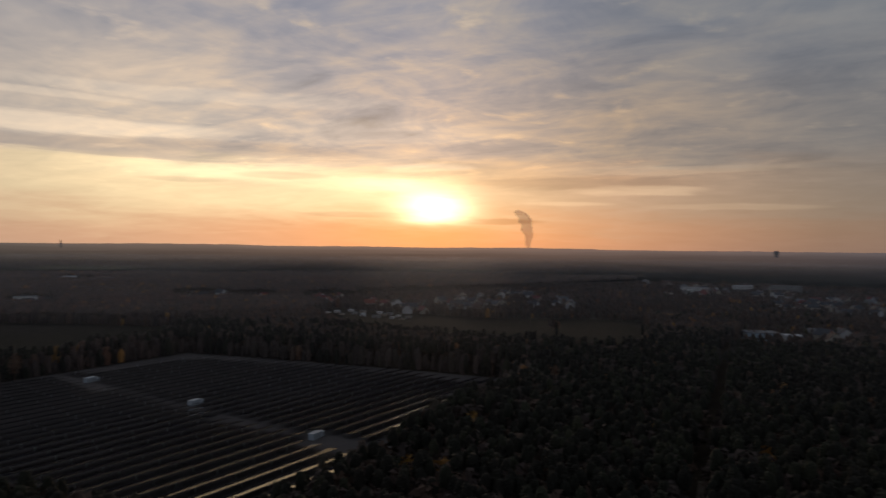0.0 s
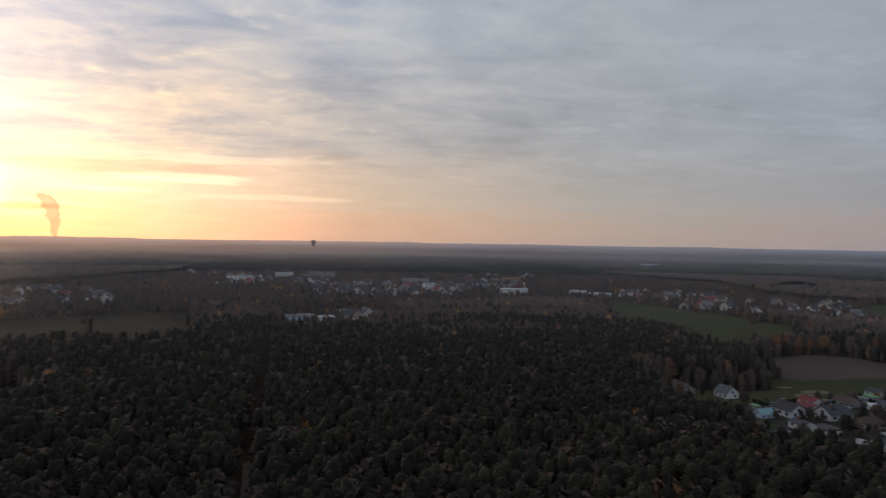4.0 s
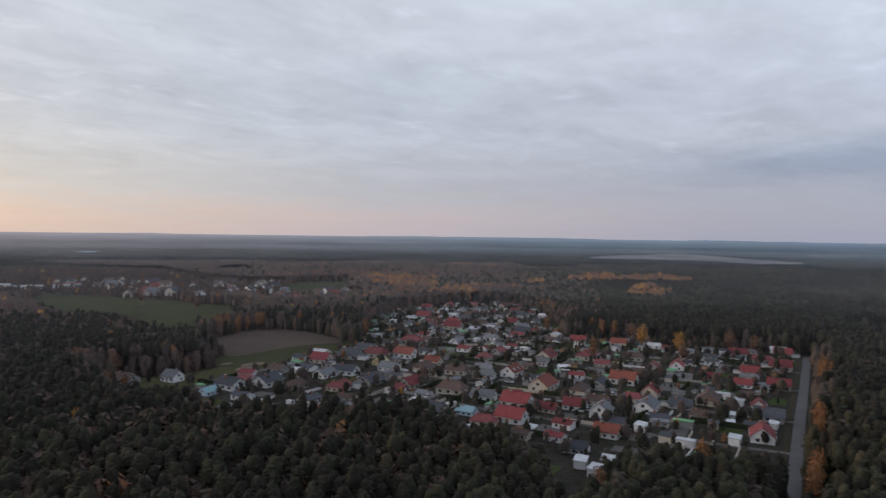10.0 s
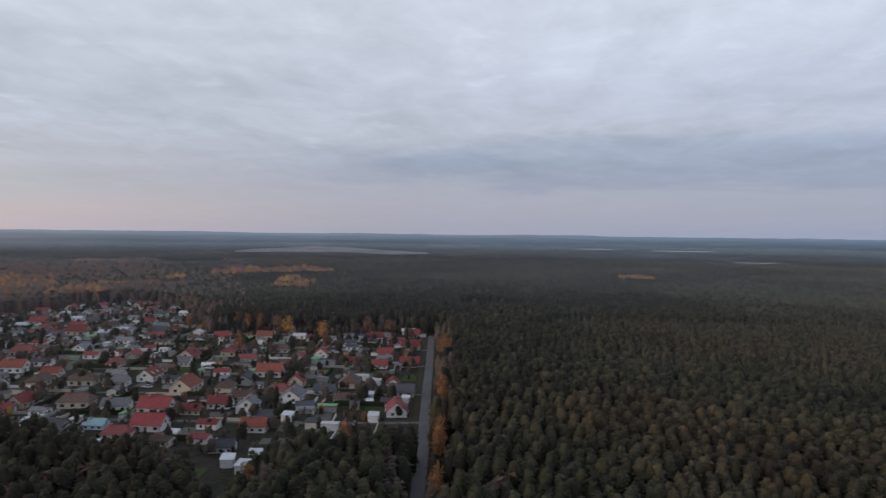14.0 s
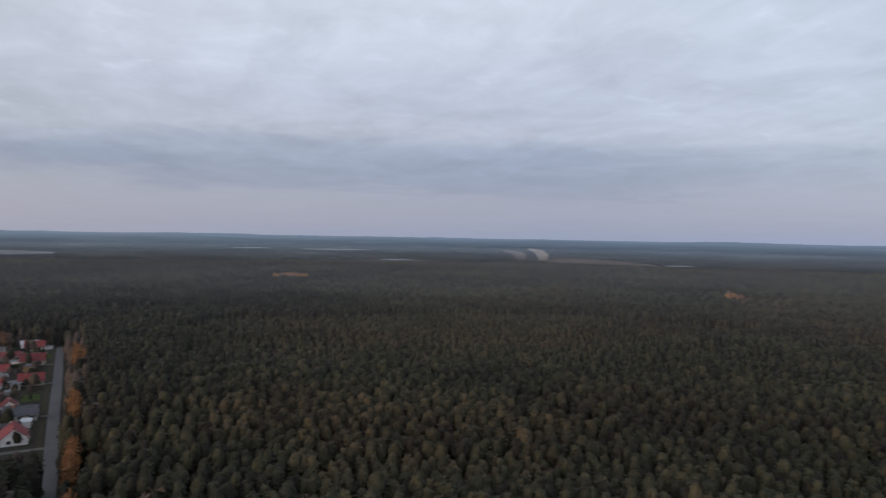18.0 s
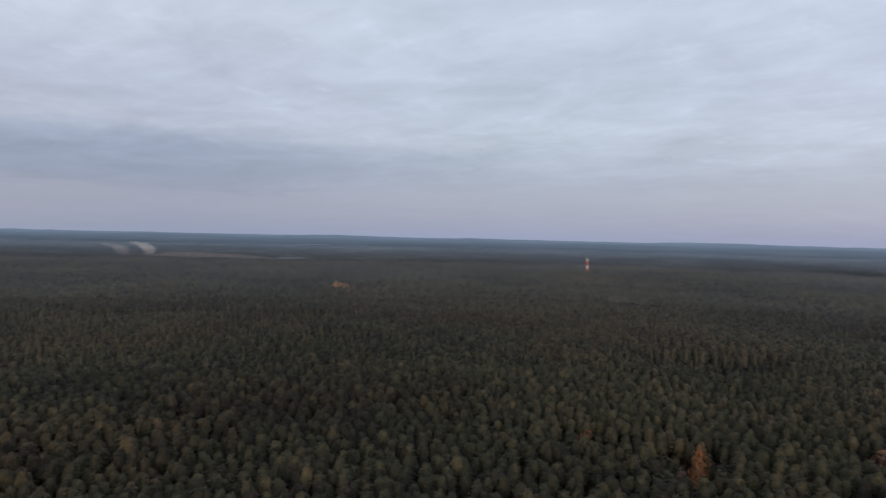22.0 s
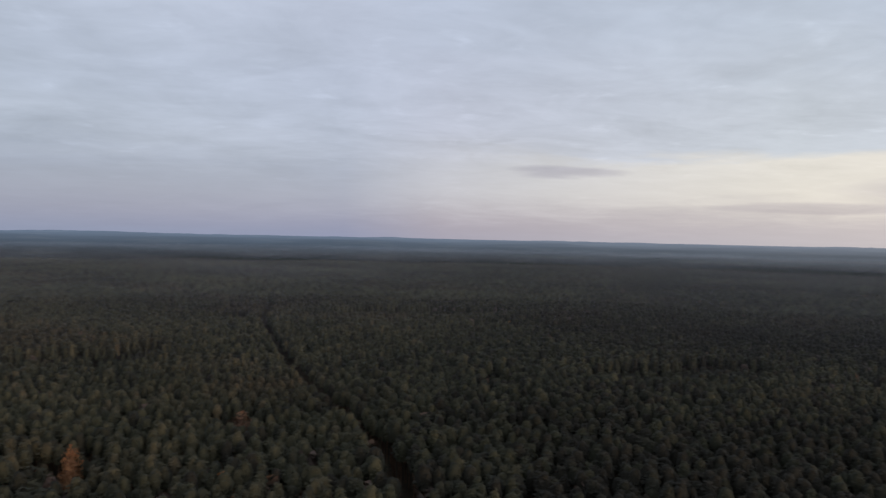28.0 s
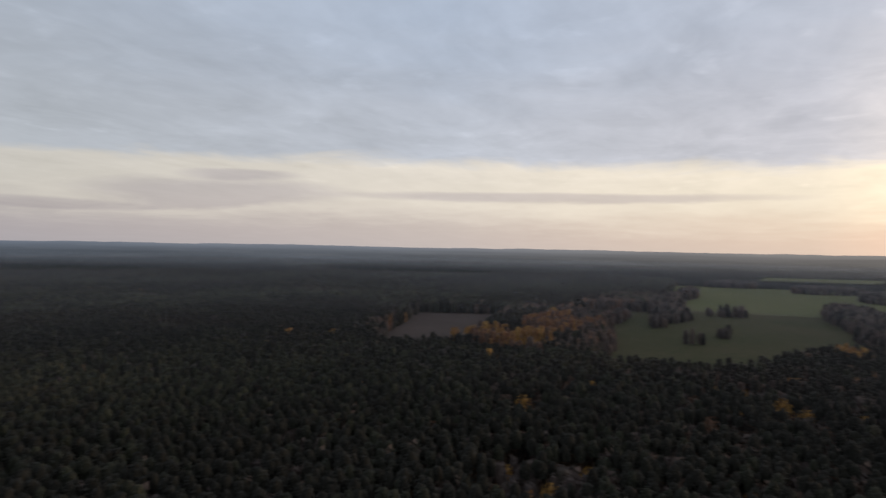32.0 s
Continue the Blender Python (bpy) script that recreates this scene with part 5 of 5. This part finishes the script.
for cx, cy, wa, wd, count in TOWN_CLUSTERS:
    b = math.atan2(cy, cx)
    for _ in range(count):
        for _ in range(20):
            p, q = random.uniform(-wd, wd), random.uniform(-wa, wa)
            x, y = cx + p * math.cos(b) - q * math.sin(b), cy + p * math.sin(b) + q * math.cos(b)
            if all((x - a) ** 2 + (y - o) ** 2 > (c + 6.5) ** 2 for a, o, c in taken):
                taken.append((x, y, 6.5))
                fresh(random.choices(FAR_HOUSES, (1.5, 2, 5, 5, .6, 3, 4, 4))[0], pose(x, y, 0.04, 0, 0, random.uniform(0, 360)), random.uniform(.8, 1.2))
                break

# ---------------------------------------------------------------- solar park
def solar_row(length):
    """A row of tilted panel tables on posts; it runs along y, its face to -x."""
    e = new("solar_row")
    k = max(1, int(length / 13))
    step = length / k
    for i in range(k):
        t = part("panel_table", box(4.9, step - .06, .06), PANEL, e)
        t.matrix_basis = pose(0, (i + .5) * step, 1.75, 0, -10.5, 0)
        bk = part("back_sheet", box(4.86, step - .10, .02), PANEL_BACK, t)
        bk.location.z = -.026
        p = part("post", box(.12, .12, 1.7, .35, (i + .5) * step, 0), METAL, e)
    return tagged(e, "long row of dark tilted solar panels on posts", "solar panels", "rows of the solar park")


ROW_CACHE = {}
for i in range(31):
    x = -345 + i * 7.5          # at y = 200; the rows lean 3.5 degrees east of north
    track = 213 + (x + 317) * (-19 / 158)
    top = float(np.interp(x, [-345, -281, -155, -140], [292, 308, 326, 318]))
    low = float(np.interp(x, [-345, -240, -150, -140, -120], [132, 112, 114, 124, 140]))
    if x > -190:
        top -= 6 * random.random()
    spans = [(low, track - 2.5), (track + 2.5, top if x > -343 else 232)]
    if x > -165:
        spans = [(low, track - 5), (track + 8, top - 40), (top - 32, top)] if x < -139 else [(low, track - 5)]
    for y0, y1 in spans:
        n = max(9, round((y1 - y0) / 9) * 9)
        m = pose(x + (y0 - 200) * 0.061, y0, 0.05, 0, 0, -3.5)
        if n in ROW_CACHE:
            copy_thing(ROW_CACHE[n], m)
        else:
            ROW_CACHE[n] = solar_row(n)
            ROW_CACHE[n].matrix_basis = m


def cabin():
    e = new("transformer_cabin")
    part("wall", box(3.0, 7.0, 2.9, bevel=.04), CABIN, e)
    part("roof", box(3.3, 7.3, .18, 0, 0, 2.9, bevel=.03), ROOFS["W"], e)
    for i in (-1, 1):
        part("door", box(.06, 1.3, 2.1, 1.53, i * 1.6, .2, bevel=.01), METAL, e)
    s = part("annex", box(2.2, 2.4, 2.3, .3, 5.2, 0, bevel=.04), CABIN, e)
    part("annex_roof", box(2.4, 2.6, .12, .3, 5.2, 2.3), ROOFS["W"], s)
    return tagged(e, "small white transformer cabin between the solar rows", "cabin", "transformer cabins")


cab = cabin()
for x, y in ((-319, 215), (-237, 208), (-160, 195)):
    fresh(cab, pose(x, y, 0.05, 0, 0, 8), 0.76)

# ---------------------------------------------------------------- far landmarks
def mast(x, y):
    """A red and white banded lattice-less mast that stands far out in the forest."""
    e = new("radio_mast")
    for i in range(6):
        r = 2.9 - .14 * i
        part("segment", cylinder(r, r - .14, 6.1, 0, 0, i * 6.1, 12), (MAST_RED, MAST_WHITE)[i % 2], e)
    part("gallery", cylinder(2.6, 2.6, .5, 0, 0, 31, 12), MAST_RED, e)
    part("antenna", cylinder(.25, .1, 3, 0, 0, 36.6, 6), MAST_RED, e)
    e.matrix_basis = pose(x, y, 0)
    return tagged(e, "red and white banded mast above the far forest", "mast")


mast(595, -1077)


def water_tower(x, y, z):
    e = new("water_tower")
    part("shaft", cylinder(8.5, 8, 24, 0, 0, 0, 14), CONCRETE, e)
    part("tank", cylinder(8, 12, 4, 0, 0, 24, 18), CONCRETE, e)
    part("tank_wall", cylinder(12, 12, 15, 0, 0, 28, 18), CONCRETE, e)
    part("roof", cylinder(12.4, 5, 3, 0, 0, 43, 18), CONCRETE, e)
    e.matrix_basis = pose(x, y, z)
    return tagged(e, "dark concrete water tower on the horizon", "water tower")


water_tower(-220, 3820, 18)
ch = new("far_chimney")
part("shaft", cylinder(5, 3, 70, 0, 0, 0, 10), CONCRETE, ch)
part("rim", cylinder(3.6, 3.6, 2, 0, 0, 68, 10), CONCRETE, ch)
ch.matrix_basis = pose(-3560, 2225, 2)
tagged(ch, "thin far chimney in the haze", "chimney")


# steam and smoke
def vapour(name, colour, alpha):
    m = bpy.data.materials.new(name)
    m.use_nodes = True
    n = Nodes(m.node_tree)
    b = n.add("ShaderNodeBsdfDiffuse")
    out, tr, mx = n.add("ShaderNodeOutputMaterial"), n.add("ShaderNodeBsdfTransparent"), n.add("ShaderNodeMixShader")
    n.put(b.inputs[0], colour)
    mx.inputs[0].default_value = alpha
    n.link(tr.outputs[0], mx.inputs[1]), n.link(b.outputs[0], mx.inputs[2]), n.link(mx.outputs[0], out.inputs[0])
    return m


def plume(name, x, y, z, drift, height, r0, r1, material, label):
    """A billowing column, one closed skin."""
    bm = bmesh.new()
    rows = []
    for i in range(44):
        f = i / 43
        a = (r0 + (r1 - r0) * f ** .8) * (1 if f < .85 else max(.12, 1 - ((f - .85) / .15) ** 2 * .9))
        c = Vector((drift[0] * f ** 3, drift[1] * f ** 3, height * f))
        ring = []
        for k in range(18):
            t = k * 2 * math.pi / 18
            q = Vector((math.cos(t), math.sin(t), f * height / r1 * .8))
            b = a * (1 + .55 * noise.fractal(q * 1.3, 0.8, 2.0, 3))
            ring.append(bm.verts.new(c + Vector((b * math.cos(t), b * math.sin(t), 0))))
        rows.append(ring)
    for p, q in zip(rows, rows[1:]):
        for k in range(18):
            bm.faces.new((p[k], p[(k + 1) % 18], q[(k + 1) % 18], q[k]))
    bm.faces.new(rows[-1])
    bm.faces.new(rows[0][::-1])
    for f in bm.faces:
        f.smooth = True
    ob = part(name, bm, material)
    ob.location = (x, y, z)
    return tagged(ob, label, "smoke", kind="stuff")


plume("steam_plume", -1815, 4490, 62, (-70, -30), 262, 9, 50, vapour("steam", (.50, .42, .40), 0.24), "tall grey steam plume on the horizon")
plume("smoke", 1560, -770, 12, (16, 30), 30, 6, 20, vapour("smoke_white", (.85, .86, .90), 0.12), "thin white smoke drifting over the far forest")
plume("smoke", 1588, -722, 14, (14, 44), 24, 8, 20, vapour("smoke_thin", (.85, .86, .90), 0.07), "thin white smoke drifting over the far forest")

# lawns, paved yards and clipped hedges of the gardens
lawn_me, yard_me = bpy.data.meshes.new("lawn"), bpy.data.meshes.new("paved_yard")
for me, mt, h, seed in ((lawn_me, LAWN, .10, 3), (yard_me, PAVE, .09, 4)):
    bm = bmesh.new()
    pts = [(math.cos(k * math.pi / 8), math.sin(k * math.pi / 8)) for k in range(16)]
    top = [bm.verts.new((max(-.62, min(.62, px)) * 1.6, max(-.66, min(.66, py)) * 1.5, h)) for px, py in pts]
    f = bm.faces.new(top)
    low = bmesh.ops.extrude_face_region(bm, geom=[f])
    bmesh.ops.translate(bm, verts=[g for g in low["geom"] if isinstance(g, bmesh.types.BMVert)], vec=(0, 0, -h))
    bmesh.ops.recalc_face_normals(bm, faces=bm.faces[:])
    bm.to_mesh(me)
    bm.free()
    me.materials.append(mt)
for k in range(210):
    p = free_spot(VILLAGE, 3.0, 30)
    if p:
        kind_of = k % 5 < 2
        ob = new("lawn" if kind_of else "paved_yard", lawn_me if kind_of else yard_me)
        ob.matrix_basis = pose(*p, 0.04 + (k % 7) * .004, 0, 0, STREET + random.uniform(-4, 4)) @ Matrix.Diagonal((random.uniform(3, 8), random.uniform(2.5, 6), 1, 1))
        tagged(ob, "small mown lawn between garden hedges" if kind_of else "pale paved yard beside a house", "lawn" if kind_of else "yard", "garden lawns" if kind_of else "paved yards")


def hedge(length, seed):
    """A clipped hedge with an uneven top."""
    r = random.Random(seed)
    bm = box(length, 1.1, 1.8)
    bmesh.ops.subdivide_edges(bm, edges=[e for e in bm.edges if abs(e.verts[0].co.x - e.verts[1].co.x) > 1], cuts=9)
    for v in bm.verts:
        v.co.y += r.uniform(-.18, .18)
        if v.co.z > .5:
            v.co.z += r.uniform(-.35, .3)
            v.co.y *= .8
    return bm


HEDGES = []
for k in range(4):
    hd = part("hedge", hedge((9, 13, 17, 22)[k], k), HEDGE)
    HEDGES.append(tagged(hd, "dark clipped garden hedge", "hedge", "garden hedges"))
for k in range(110):
    p = free_spot(VILLAGE, 1.2, 20)
    if p:
        fresh(HEDGES[k % 4], pose(*p, 0.04, 0, 0, STREET + random.choice((0, 90)) + random.uniform(-3, 3)), 1.0)


def garden_wall(length):
    """A low rendered wall with a coping and piers."""
    bm = box(length, .22, 1.15)
    box(length + .1, .34, .1, 0, 0, 1.15, bm)
    for k in range(4):
        box(.36, .36, 1.35, (k / 3 - .5) * length, 0, 0, bm)
    return bm


WALL_RUNS = [tagged(part("garden_wall", garden_wall(ln), WALLS[wl]), "low pale rendered garden wall", "wall", "garden walls") for ln, wl in ((11, "white"), (16, "grey"), (21, "cream"))]
for k in range(70):
    p = free_spot(VILLAGE, 1.0, 30)
    if p:
        fresh(WALL_RUNS[k % 3], pose(*p, 0.04, 0, 0, STREET + random.choice((0, 0, 90)) + random.uniform(-3, 3)), 1.0)

# the field before the town: bushes, allotment sheds, a row of glasshouses
for x, y, k, s in ((-186, 521, 5, 1.3), (-192, 540, 2, 1.6), (-198, 548, 0, 1.7), (-204, 556, 1, 1.5), (-100, 470, 5, 1.0), (-128, 560, 5, 1.2), (-120, 575, 1, 1.4), (-390, 590, 3, .8),
                   (150, 300, 1, 1.2), (145, 292, 2, 1.2), (163, 305, 5, .8)):
    fresh(GARDEN[k], pose(x, y, 0.04, 0, 0, 40 * k), s)
for k in range(16):
    fresh(SHEDS[(0, 4, 0, 1)[k % 4]], pose(-432 + (k % 6) * 17 + random.uniform(-5, 5), 548 + (k // 6) * 16 + random.uniform(-4, 4), .05, 0, 0, random.uniform(0, 90)), random.uniform(.6, 1.0))
for k in range(7):
    fresh(SHEDS[0], pose(-292 + k * 13, 462 + random.uniform(-3, 3), .05, 0, 0, 12), (1.5, .9, .8))

# parked cars beside the road and in the lanes
def car(paint):
    e = new("car")
    bm = box(4.3, 1.75, .62, 0, 0, .32, bevel=.14)
    part("body", bm, paint, e)
    bm = bmesh.new()
    r = bmesh.ops.create_cube(bm, size=1, matrix=Matrix.LocRotScale((-.25, 0, 1.18), None, (2.3, 1.55, .54)))
    for v in r["verts"]:
        if v.co.z > 1.2:
            v.co.x = -.25 + (v.co.x + .25) * .72
            v.co.y *= .84
    part("cabin_glass", bm, GLASS, e)
    part("car_roof", box(1.66, 1.3, .05, -.25, 0, 1.43, bevel=.02), paint, e)
    for sx in (-1.35, 1.35):
        for sy in (-.82, .82):
            w = bmesh.new()
            bmesh.ops.create_cone(w, cap_ends=True, segments=12, radius1=.32, radius2=.32, depth=.2, matrix=pose(sx, sy, .32, 90, 0, 0))
            part("wheel", w, TYRE, e)
    return tagged(e, "small parked car beside the road", "car", "parked cars")


CAR = [car(p) for p in CARS]
for i, (x, y, t) in enumerate(((243, 43.5, 10), (238, 42.6, 10), (196, 37, 12), (262, 95, 100), (252, 128, 100), (284, 132, 95), (300, 215, 110), (330, 150, 95), (226, 190, 110),
                               (236, 240, 100), (352, 88, 95), (395, 120, 95), (320, 175, 95), (275, 180, 100))):
    fresh(CAR[i % 4], pose(x, y, 0.1, 0, 0, t), 1.0)

# hay spots on the pasture
for x, y, a, b in ((222, 307, 8, 4), (212, 300, 6, 4), (213, 318, 4, 2)):
    bm = bmesh.new()
    bmesh.ops.create_cone(bm, cap_ends=True, segments=18, radius1=1, radius2=.8, depth=1, matrix=Matrix.LocRotScale((x, y, .16), None, (a, b, .3)))
    tagged(part("hay_patch", bm, SAND), "pale spread of straw on the pasture", "straw")
